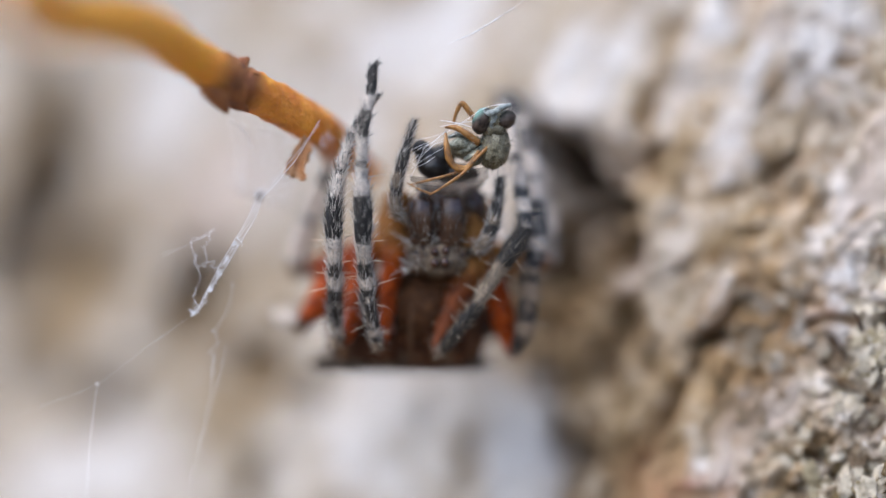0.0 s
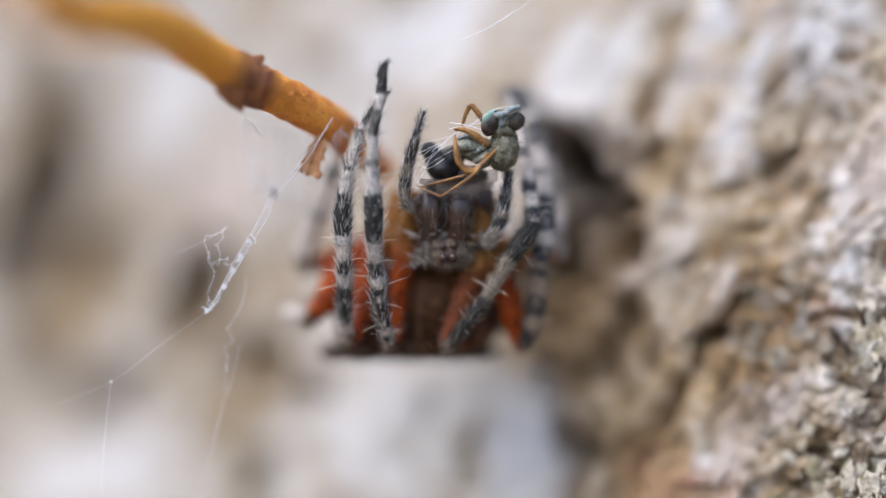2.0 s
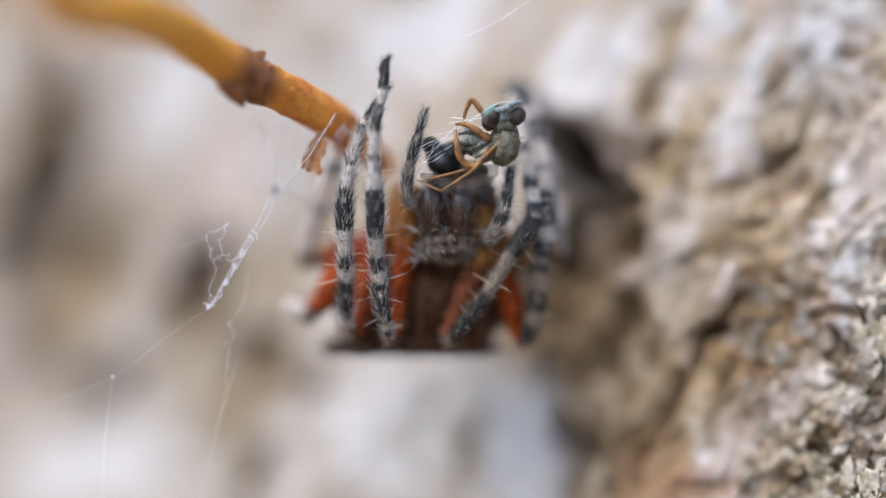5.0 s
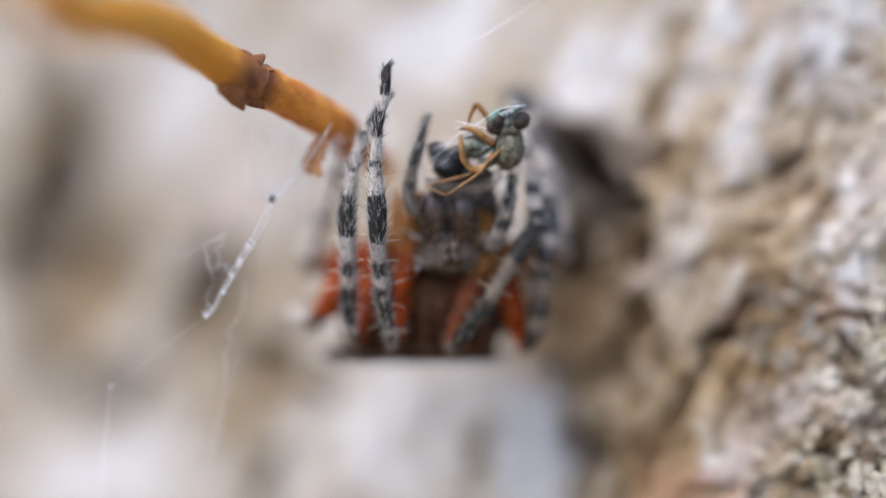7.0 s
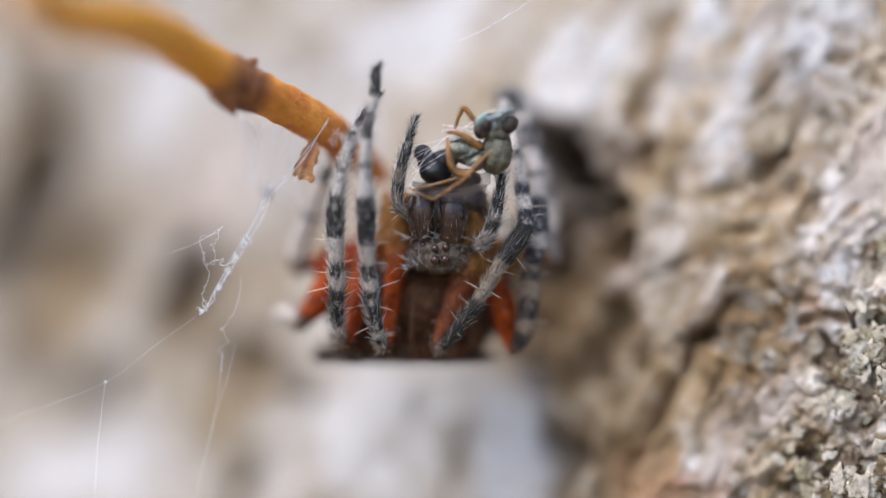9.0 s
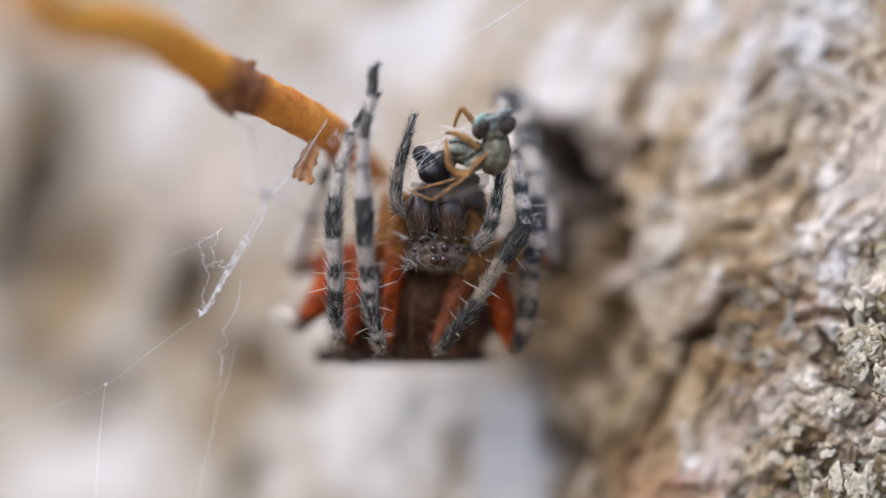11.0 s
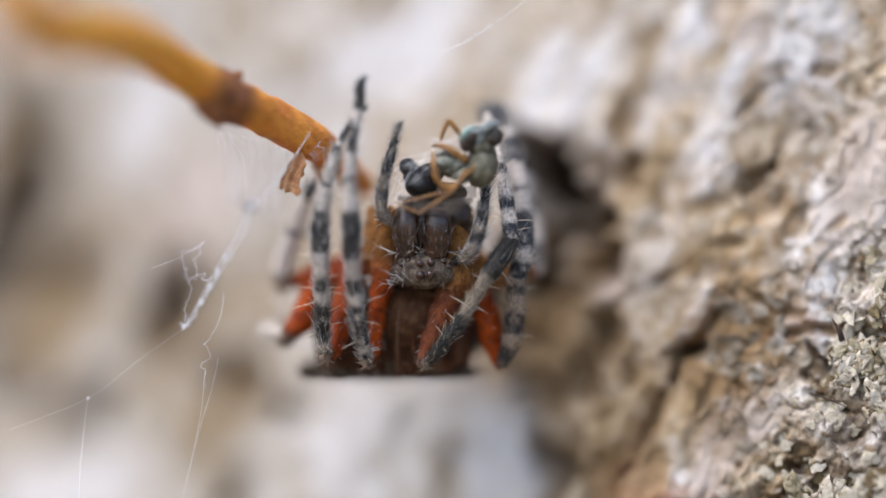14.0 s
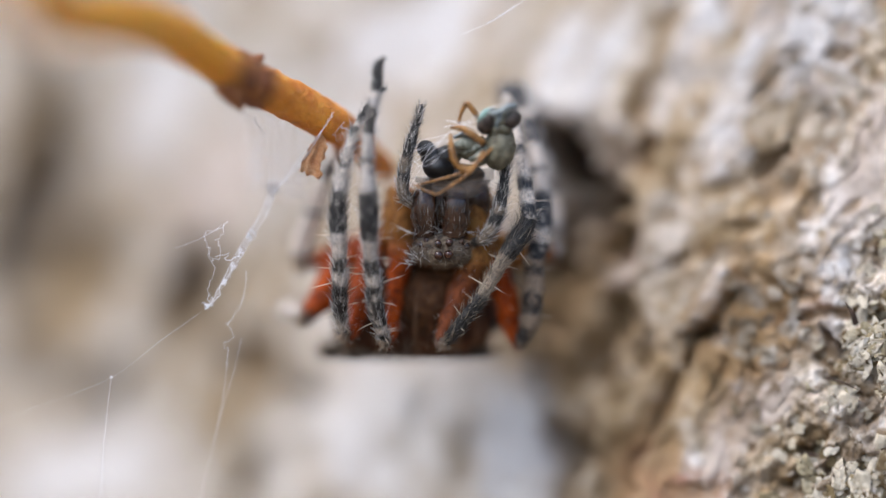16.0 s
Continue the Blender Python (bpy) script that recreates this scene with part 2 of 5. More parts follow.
class Geo:
    """Vertices in millimetres, faces, and one value a vertex."""

    def __init__(self):
        self.v, self.f, self.b = [], [], []

    def add(self, verts, faces, band=0.0):
        n = len(self.v)
        self.v.extend(tuple(p) for p in verts)
        self.f.extend(tuple(i + n for i in q) for q in faces)
        self.b.extend(band if isinstance(band, (list, tuple)) else [band] * len(verts))

    def mesh(self, name, origin, material, smooth=True, attribute="band"):
        me = bpy.data.meshes.new(name)
        o = Vector(origin)
        me.from_pydata([(Vector(p) - o) * MM for p in self.v], [], self.f)
        a = me.attributes.new(attribute, "FLOAT", "POINT")
        a.data.foreach_set("value", self.b)
        me.materials.append(material)
        if smooth:
            me.polygons.foreach_set("use_smooth", [True] * len(me.polygons))
        return me


def thing(name, origin, label, category, group="", kind=""):
    ob = new(name)
    ob.empty_display_size = 0.5 * MM
    ob.location = Vector(origin) * MM
    ORIGINS[ob.name] = Vector(origin)
    return tagged(ob, label, category, group, kind)


def part(name, geo, material, parent, label="", origin=None, kind="", smooth=True):
    po = ORIGINS[parent.name]
    o = Vector(origin) if origin is not None else po
    ob = new(name, geo.mesh(name, o, material, smooth))
    ob.parent = parent
    ob.location = (o - po) * MM
    ORIGINS[ob.name] = o
    return tagged(ob, label, kind=kind)


def spline(points, n):
    """n points and the running share of length along a smooth curve through points (any number of values each)."""
    p = np.array(points, float)
    if len(p) == 2:
        t = np.linspace(0, 1, n)[:, None]
        return p[0] * (1 - t) + p[1] * t
    seg = np.linalg.norm(np.diff(p[:, :3], axis=0), axis=1)
    u = np.concatenate([[0], np.cumsum(seg)])
    m = np.zeros_like(p)
    d = np.diff(p, axis=0) / seg[:, None]
    m[1:-1] = (d[:-1] * seg[1:, None] + d[1:] * seg[:-1, None]) / (seg[1:] + seg[:-1])[:, None]
    m[0], m[-1] = d[0], d[-1]
    out = []
    for s in np.linspace(0, u[-1], n):
        i = min(max(np.searchsorted(u, s) - 1, 0), len(seg) - 1)
        h = seg[i]
        t = (s - u[i]) / h
        out.append((2 * t**3 - 3 * t**2 + 1) * p[i] + (t**3 - 2 * t**2 + t) * h * m[i]
                   + (-2 * t**3 + 3 * t**2) * p[i + 1] + (t**3 - t**2) * h * m[i + 1])
    return np.array(out)


def frames_along(c):
    """Two side vectors at each point of a curve."""
    tan = np.gradient(c, axis=0)
    tan /= np.linalg.norm(tan, axis=1)[:, None] + 1e-9
    ref = np.array([0.0, -1.0, 0.15])
    side = []
    for t in tan:
        s = np.cross(t, ref)
        if np.linalg.norm(s) < 0.2:
            s = np.cross(t, (1, 0, 0.3))
        side.append(s / np.linalg.norm(s))
    side = np.array(side)
    return tan, side, np.cross(side, tan)


def tube(geo, points, radii, n=16, sides=12, band=None, rough=0.0, flat=1.0):
    """A tapered, slightly uneven tube through points, closed at both ends. band: function of the share along it."""
    c = spline([(*p, r) for p, r in zip(points, radii)], n)
    r = np.maximum(c[:, 3], 0.004)
    c = c[:, :3]
    tan, a, b = frames_along(c)
    verts, bands = [], []
    off = random.random() * 50
    for i in range(n):
        for k in range(sides):
            w = 2 * math.pi * k / sides
            q = c[i] + r[i] * (math.cos(w) * a[i] + flat * math.sin(w) * b[i])
            if rough:
                q = q + (q - c[i]) * rough * noise.noise(Vector(q) * 3.5 + Vector((off, 0, 0)))
            verts.append(q)
            bands.append(band(i / (n - 1)) if band else 0.0)
    faces = [(i * sides + k, i * sides + (k + 1) % sides, (i + 1) * sides + (k + 1) % sides, (i + 1) * sides + k)
             for i in range(n - 1) for k in range(sides)]
    verts += [c[0] - tan[0] * r[0] * 0.5, c[-1] + tan[-1] * r[-1] * 0.5]
    bands += [bands[0], bands[-1]]
    e = n * sides
    faces += [(e, (k + 1) % sides, k) for k in range(sides)]
    faces += [(e + 1, e - sides + k, e - sides + (k + 1) % sides) for k in range(sides)]
    geo.add(verts, faces, bands)
    return c, r


def blob(geo, centre, size, seg=20, rings=12, rough=0.06, freq=2.5, band=None, power=1.0, turn=None):
    """An uneven ellipsoid; power under 1 makes it boxier."""
    off = Vector((random.random() * 40, 3, 7))
    verts, bands = [], []
    m = Euler([radians(a) for a in turn]).to_matrix() if turn else Matrix.Identity(3)

    def put(x, y, z):
        d = Vector((x, y, z))
        q = Vector([math.copysign(abs(v) ** power, v) * s for v, s in zip(d, size)])
        q *= 1 + rough * noise.noise(d * freq + off)
        verts.append(tuple(m @ q + Vector(centre)))
        bands.append(band(d) if band else 0.0)

    put(0, 0, 1)
    for i in range(1, rings):
        th = math.pi * i / rings
        for k in range(seg):
            w = 2 * math.pi * k / seg
            put(math.sin(th) * math.cos(w), math.sin(th) * math.sin(w), math.cos(th))
    put(0, 0, -1)
    faces = [(0, 1 + k, 1 + (k + 1) % seg) for k in range(seg)]
    for i in range(rings - 2):
        o = 1 + i * seg
        faces += [(o + k, o + seg + k, o + seg + (k + 1) % seg, o + (k + 1) % seg) for k in range(seg)]
    o = 1 + (rings - 2) * seg
    faces += [(o + (k + 1) % seg, o + k, o + seg) for k in range(seg)]
    geo.add(verts, faces, bands)


def hair(geo, root, way, length, width, bend=0.2, shade=0.0):
    """One bent, pointed bristle."""
    root, way = Vector(root), Vector(way).normalized()
    s = way.orthogonal().normalized()
    s.rotate(Matrix.Rotation(random.random() * 6.28, 3, way))
    u = way.cross(s)
    mid = root + way * length * 0.55 + s * bend * length * 0.3
    tip = root + way * length * 0.95 + s * bend * length * 0.8
    ring = [s, -0.5 * s + 0.87 * u, -0.5 * s - 0.87 * u]
    v = [root + q * width * 0.5 for q in ring] + [mid + q * width * 0.38 for q in ring] + [tip]
    f = [(0, 1, 4, 3), (1, 2, 5, 4), (2, 0, 3, 5), (3, 4, 6), (4, 5, 6), (5, 3, 6)]
    geo.add(v, f, shade)


def fur(geo, c, r, count, length, width, band, lean=0.75, start=0.02, end=0.98, pale_mix=0.15, dull=0.0):
    """Bristles over a limb that lean towards its tip; their shade follows the ring that they stand on."""
    tan, a, b = frames_along(c)
    n = len(c)
    for _ in range(count):
        u = start + (end - start) * random.random()
        x = u * (n - 1)
        i = min(int(x), n - 2)
        t = x - i
        w = random.random() * 2 * math.pi
        p = c[i] * (1 - t) + c[i + 1] * t
        rr = r[i] * (1 - t) + r[i + 1] * t
        out = math.cos(w) * a[i] + math.sin(w) * b[i]
        way = tan[i] * lean + out * (1 - lean) * (0.6 + 0.8 * random.random()) + np.random.normal(0, 0.07, 3)
        d = band(u)
        shade = d if random.random() > pale_mix else 1 - d
        shade = dull + (1 - dull) * (shade * (0.86 + 0.14 * random.random()) + (1 - shade) * 0.3 * random.random())
        hair(geo, p + out * rr * 0.95, way, length * (0.6 + 0.7 * random.random()), width * (0.7 + 0.5 * random.random()), 0.25, shade)


def thread(geo, points, width, n=0, wobble=0.0, sides=5):
    """A silk thread through points."""
    n = n or max(8, 6 * len(points))
    c = spline([tuple(p) for p in points], n)
    if wobble:
        k = np.cumsum(np.random.normal(0, 1, (n, 3)), axis=0)
        k -= np.linspace(0, 1, n)[:, None] * k[-1]
        c = c + k * wobble / math.sqrt(n)
    tan, a, b = frames_along(c)
    verts = []
    for i in range(n):
        wd = width * (0.7 + 0.6 * random.random()) * 0.5
        for k in range(sides):
            w = 2 * math.pi * k / sides
            verts.append(c[i] + wd * (math.cos(w) * a[i] + math.sin(w) * b[i]))
    faces = [(i * sides + k, i * sides + (k + 1) % sides, (i + 1) * sides + (k + 1) % sides, (i + 1) * sides + k)
             for i in range(n - 1) for k in range(sides)]
    faces += [tuple(range(sides))[::-1], tuple((n - 1) * sides + k for k in range(sides))]
    geo.add(verts, faces)


# ---- tree trunk ----
GROUND_Z = -720.0


def build_ground():
    rings_at = [0, 60, 150, 300, 600, 1500, 5000, 20000, 90000, 400000]
    seg, v, f = 48, [(40, 70, GROUND_Z)], []
    for r in rings_at[1:]:
        for k in range(seg):
            w = 2 * math.pi * k / seg
            lift = 14 * noise.noise(Vector((r * math.cos(w), r * math.sin(w), 0)) * 0.006) if 60 < r < 2000 else 0
            v.append((40 + r * math.cos(w), 70 + r * math.sin(w), GROUND_Z + lift))
    f += [(0, 1 + k, 1 + (k + 1) % seg) for k in range(seg)]
    for i in range(len(rings_at) - 2):
        o = 1 + i * seg
        f += [(o + k, o + seg + k, o + seg + (k + 1) % seg, o + (k + 1) % seg) for k in range(seg)]
    g = Geo()
    g.add(v, f)
    tagged(new("ground", g.mesh("ground", (0, 0, 0), LITTER)), "brown leaf litter and soil under the tree", "ground", kind="structure")


def lattice(ix, iz, seed):
    h = (ix.astype(np.int64) * 374761393 + iz.astype(np.int64) * 668265263 + seed * 982451653) & 0xFFFFFFFF
    h = ((h ^ (h >> 13)) * 1274126177) & 0xFFFFFFFF
    return ((h ^ (h >> 16)) & 0xFFFF) / 65535.0


def value_noise(x, z, seed):
    ix, iz = np.floor(x), np.floor(z)
    fx, fz = x - ix, z - iz
    fx, fz = fx * fx * fx * (fx * (fx * 6 - 15) + 10), fz * fz * fz * (fz * (fz * 6 - 15) + 10)
    a, b = lattice(ix, iz, seed), lattice(ix + 1, iz, seed)
    c, d = lattice(ix, iz + 1, seed), lattice(ix + 1, iz + 1, seed)
    return (a * (1 - fx) + b * fx) * (1 - fz) + (c * (1 - fx) + d * fx) * fz


def fbm(x, z, seed, octaves=4, gain=0.5):
    total, amp, norm = 0.0, 1.0, 0.0
    for o in range(octaves):
        total = total + amp * value_noise(x, z, seed + o * 7)
        norm += amp
        x, z, amp = x * 2.03 + 5.1, z * 2.03 - 3.7, amp * gain
    return total / norm


def plates(x, z, seed):
    """Irregular plates: distance to the joint between two plates, and a random value for each plate."""
    ix, iz = np.floor(x), np.floor(z)
    f1, f2, who = np.full(x.shape, 9.0), np.full(x.shape, 9.0), np.zeros(x.shape)
    for dx in (-1, 0, 1):
        for dz in (-1, 0, 1):
            cx, cz = ix + dx, iz + dz
            px, pz = cx + lattice(cx, cz, seed), cz + lattice(cx, cz, seed + 5)
            d = np.hypot(x - px, z - pz)
            near = d < f1
            f2 = np.where(near, f1, np.minimum(f2, d))
            who = np.where(near, lattice(cx, cz, seed + 9), who)
            f1 = np.where(near, d, f1)
    return f2 - f1, who


TRUNK_R, TRUNK_X, TRUNK_Y, LEAN = 74.0, 33.0, 72.0, 0.15
MID = radians(26.48)
PITS, SPOTS = [], []


def pit(s, z, long, wide, angle, depth, bare_shade=1.0, rust=0.0):
    """A hollow or crack in the crust: place on the bark, half sizes, angle of its long side, depth, exposed wood with
    shade put into its colour, rusty tone.
    """
    PITS.append((s, z, long, wide, radians(angle), depth, bare_shade, rust))


def spot(kind, s, z, long, wide, angle, lift=0.0):
    """A patch of differently coloured growth."""
    SPOTS.append((kind, s, z, long, wide, radians(angle), lift))


# the large dark hollow behind the animal and its neighbours, floors darkened with painted shade
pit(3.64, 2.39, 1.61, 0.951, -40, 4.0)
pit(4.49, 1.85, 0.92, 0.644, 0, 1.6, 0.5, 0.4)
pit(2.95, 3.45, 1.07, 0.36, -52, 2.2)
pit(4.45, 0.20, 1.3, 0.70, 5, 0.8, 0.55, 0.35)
# bark beside the animal: its shade is put into these pits' colour
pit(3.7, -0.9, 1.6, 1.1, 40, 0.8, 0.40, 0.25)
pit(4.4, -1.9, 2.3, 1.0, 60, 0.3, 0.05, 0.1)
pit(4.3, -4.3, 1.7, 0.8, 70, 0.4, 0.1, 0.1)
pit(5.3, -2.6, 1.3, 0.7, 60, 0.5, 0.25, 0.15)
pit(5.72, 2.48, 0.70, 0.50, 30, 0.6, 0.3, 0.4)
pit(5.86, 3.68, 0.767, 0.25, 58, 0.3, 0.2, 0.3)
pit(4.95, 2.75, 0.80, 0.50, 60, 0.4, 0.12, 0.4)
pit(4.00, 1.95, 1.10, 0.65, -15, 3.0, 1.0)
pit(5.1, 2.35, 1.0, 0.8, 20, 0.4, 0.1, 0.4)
# hollows higher on the bark
pit(9.91, 2.36, 0.706, 0.291, 35, 0.34, 0.9)
pit(9.90, 4.57, 0.798, 0.169, 46, 0.2, 0.6)
pit(10.47, 5.43, 0.383, 0.153, 0, 0.15, 0.5)
pit(10.68, 3.38, 0.69, 0.199, 62, 0.15, 0.4)
pit(11.04, 1.18, 0.552, 0.261, 62, 0.2, 0.6)
pit(8.65, 1.67, 0.613, 0.276, 15, 0.15, 0.4)
pit(10.09, 1.50, 0.844, 0.46, 20, 0.21, 0.15, 0.55)
pit(11.82, 5.36, 0.337, 0.169, 10, 0.24, 0.5, 0.4)
pit(6.54, 4.63, 1.69, 0.399, 58, 0.15, 0.3)
pit(7.14, 6.38, 0.92, 0.337, 65, 0.12, 0.35)
pit(4.00, 4.99, 0.92, 0.215, 60, 0.12, 0.15)
pit(7.00, 1.04, 0.613, 0.399, 60, 0.2, 0.35)
pit(7.51, 2.38, 0.69, 0.276, 80, 0.15, 0.25)
pit(9.12, 0.64, 0.46, 0.215, 0, 0.24, 0.4)
# the long crack and the scales beside it
pit(7.83, -2.33, 0.46, 0.20, 20, 1.1)
pit(8.61, -1.55, 0.80, 0.15, 52, 0.5, 0.8)
pit(7.58, -2.93, 0.75, 0.16, 78, 0.5, 0.8)
pit(6.82, -4.29, 1.38, 0.169, 63, 0.4, 0.7, 0.3)
pit(9.49, -1.85, 1.23, 0.675, 10, 0.12, 0.0, 0.75)
pit(9.15, -3.10, 0.736, 0.092, -38, 0.2, 0.6)
pit(8.50, -3.49, 0.521, 0.153, 62, 0.25, 0.6)
pit(10.22, -1.07, 0.70, 0.20, -25, 0.3, 0.4, 0.6)
pit(10.84, -1.85, 0.60, 0.20, 10, 0.35, 0.4, 0.6)
pit(6.82, -0.58, 0.844, 0.199, 28, 0.35, 0.5)
pit(5.31, -1.57, 0.644, 0.46, 50, 0.5, 0.5)
pit(6.22, -2.82, 0.69, 0.261, 60, 0.3, 0.4)
pit(5.07, -0.38, 0.92, 0.245, 20, 0.3, 0.4, 0.3)
pit(3.18, -4.12, 1.07, 0.337, 82, 0.4, 0.4)
pit(4.36, -4.96, 0.69, 0.337, 50, 0.3, 0.35)
pit(5.20, -6.12, 0.92, 0.521, 80, 0.5, 0.6)
pit(3.93, -6.46, 0.92, 0.399, 60, 0.4, 0.5)
pit(2.84, -2.85, 0.767, 0.307, 80, 0.4, 0.35)
pit(6.52, -5.81, 1.15, 0.399, 25, 0.2, 0.4, 0.5)
pit(7.74, -6.65, 0.767, 0.368, 10, 0.2, 0.3, 0.5)
pit(6.29, -4.77, 1.07, 0.276, 62, 0.2, 0.45, 0.3)
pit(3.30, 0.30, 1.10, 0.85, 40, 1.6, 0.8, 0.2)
# lower corner, crumbly
pit(10.86, -5.51, 0.60, 0.26, -8, 0.55)
pit(10.55, -6.35, 0.60, 0.30, 30, 0.5, 0.9)
pit(11.95, -6.70, 0.50, 0.22, 10, 0.45, 0.9)
pit(11.35, -5.95, 0.40, 0.18, 60, 0.4, 0.8)
pit(10.07, -5.94, 0.675, 0.368, 50, 0.25, 0.6)
pit(12.64, -1.84, 0.92, 0.245, -5, 0.5, 0.6, 0.7)
pit(11.77, -2.80, 0.675, 0.276, 5, 0.5, 0.6)
pit(11.38, -2.31, 0.337, 0.107, -60, 0.4, 0.9)
pit(11.91, -3.76, 0.736, 0.123, -25, 0.35, 0.8)
pit(12.33, -6.05, 0.46, 0.245, 40, 0.5)
pit(11.32, -3.08, 0.399, 0.138, -30, 0.2, 0.8)
pit(12.51, -4.60, 0.46, 0.153, 35, 0.25, 0.8)
pit(10.48, -4.70, 0.46, 0.123, 50, 0.2, 0.7)
pit(11.70, -6.44, 0.552, 0.153, 20, 0.25, 0.8)
pit(9.18, -6.49, 0.552, 0.245, 40, 0.2, 0.5)
pit(12.77, -3.22, 0.399, 0.184, 60, 0.25, 0.7, 0.3)
# far side, soft and broad, with part of their shade in the colour
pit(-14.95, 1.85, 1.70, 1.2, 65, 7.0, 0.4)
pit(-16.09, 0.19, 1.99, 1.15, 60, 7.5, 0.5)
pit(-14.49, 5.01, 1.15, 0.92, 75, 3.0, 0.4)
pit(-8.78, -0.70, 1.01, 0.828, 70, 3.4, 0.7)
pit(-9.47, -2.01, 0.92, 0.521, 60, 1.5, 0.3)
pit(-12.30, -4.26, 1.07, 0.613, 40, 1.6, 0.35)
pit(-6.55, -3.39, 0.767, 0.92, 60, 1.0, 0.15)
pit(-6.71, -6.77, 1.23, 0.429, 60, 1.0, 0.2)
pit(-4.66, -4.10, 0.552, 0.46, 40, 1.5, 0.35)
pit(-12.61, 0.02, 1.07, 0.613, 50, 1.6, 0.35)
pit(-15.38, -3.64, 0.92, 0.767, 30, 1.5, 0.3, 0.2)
spot("tan", 5.14, -1.88, 2.91, 1.38, 60)
spot("tan", 4.82, -0.14, 1.84, 0.92, 10)
spot("tan", 7.94, -3.42, 1.53, 1.07, 60)
spot("tan", 6.85, 2.87, 1.99, 0.767, 60)
spot("tan", 9.28, 0.96, 1.38, 0.69, 20)
spot("tan", -13.29, -0.67, 3.07, 1.69, 50)
spot("tan", -8.84, -1.67, 1.84, 1.23, 60)
spot("tan", -15.07, 3.70, 2.3, 1.38, 80)
spot("white", -9.78, 4.29, 1.69, 0.92, 60, 0.04)
spot("tan", -6.94, -3.98, 1.1, 0.4, 60)
spot("tan", 5.12, -5.65, 1.69, 0.92, 70)
spot("white", 1.79, -4.85, 2.15, 0.951, -68, 0.10)
spot("white", 1.87, -4.61, 1.84, 0.767, -68, 0.10)
spot("white", -1.17, -4.19, 2.45, 0.951, 5, 0.05)
spot("white", 11.28, 5.97, 1.38, 0.767, 60, 0.05)
spot("cream", 12.48, 2.19, 1.69, 0.613, 70, 0.05)
pit(12.1, 1.1, 0.35, 0.15, 40, 0.12, 0.4, 0.4)
pit(11.6, 3.6, 0.35, 0.12, 50, 0.10, 0.4, 0.3)
pit(12.6, 0.1, 0.4, 0.15, 15, 0.12, 0.4, 0.5)
spot("white", -3.02, -5.20, 1.84, 0.92, 70, 0.14)
spot("white", -12.26, -6.63, 2.61, 0.767, 10, 0.09)
spot("white", 8.20, -1.50, 0.75, 0.20, 62, 0.14)
spot("white", 8.66, 3.01, 1.15, 0.521, 62, 0.14)
spot("white", 4.86, 5.14, 1.69, 0.337, 58, 0.12)
spot("white", 3.57, 5.33, 1.07, 0.337, 60, 0.04)
spot("tan", 4.35, 4.55, 1.5, 0.16, 58)
spot("white", 9.51, 5.53, 1.23, 0.337, 66, 0.09)
spot("white", 11.49, -0.76, 1.2, 0.35, 50)
spot("white", 7.88, 6.04, 1.69, 0.552, 60)
spot("cream", 9.37, -4.46, 1.46, 0.69, 55)
spot("cream", 8.56, -5.58, 0.92, 0.491, 50)
spot("cream", 5.82, -0.46, 0.92, 0.429, 40)
spot("white", 11.62, -2.00, 0.552, 0.399, 70, 0.07)
spot("white", -1.00, 6.26, 2.45, 0.767, 20, 0.04)
spot("cream", -7.83, 1.87, 1.99, 1.07, 50, 0.04)
spot("pink", 7.15, -6.35, 1.40, 0.56, -12, 0.05)
spot("tan", 6.27, -6.25, 1.99, 1.07, 60)
spot("pink", 5.95, -5.87, 0.613, 0.307, 30)
spot("pink", 10.68, -1.85, 0.613, 0.276, 20, 0.05)
spot("tan", 2.06, -2.39, 2.3, 1.23, 70)
spot("tan", 6.63, 5.27, 2.3, 0.46, 60)
spot("tan", 8.32, 1.90, 0.92, 0.92, 60)
spot("tan", 4.29, -3.15, 2.45, 0.92, 70)
spot("tan", 4.30, -1.10, 2.3, 1.15, 30)
spot("tan", 4.96, -4.40, 3.07, 1.46, 65)
spot("tan", 10.30, -5.86, 1.23, 0.69, 60)
spot("tan", 3.62, -1.89, 1.84, 0.92, 60)
spot("tan", 5.50, 1.29, 1.07, 0.767, 40)
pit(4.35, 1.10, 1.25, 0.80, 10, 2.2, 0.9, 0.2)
pit(2.7, -3.6, 0.6, 0.3, -60, 0.6, 0.4)
pit(3.35, -5.0, 0.7, 0.3, -50, 0.6, 0.4)
pit(3.7, -5.9, 0.6, 0.3, -40, 0.5, 0.4)
pit(0.7, -5.6, 1.2, 0.3, 70, 0.3, 0.05)
pit(-0.9, -5.0, 1.0, 0.3, 75, 0.25, 0.05)


def region(s, z, s0, z0, long, wide, angle, ragged):
    """1 inside an uneven oval patch, 0 outside."""
    ds, dz = s - s0, z - z0
    a = (ds * math.cos(angle) + dz * math.sin(angle)) / long
    b = (-ds * math.sin(angle) + dz * math.cos(angle)) / wide
    d = np.sqrt(a * a + b * b) + ragged
    return np.clip(1.45 - d, 0, 1) ** 2 * (3 - 2 * np.clip(1.45 - d, 0, 1))


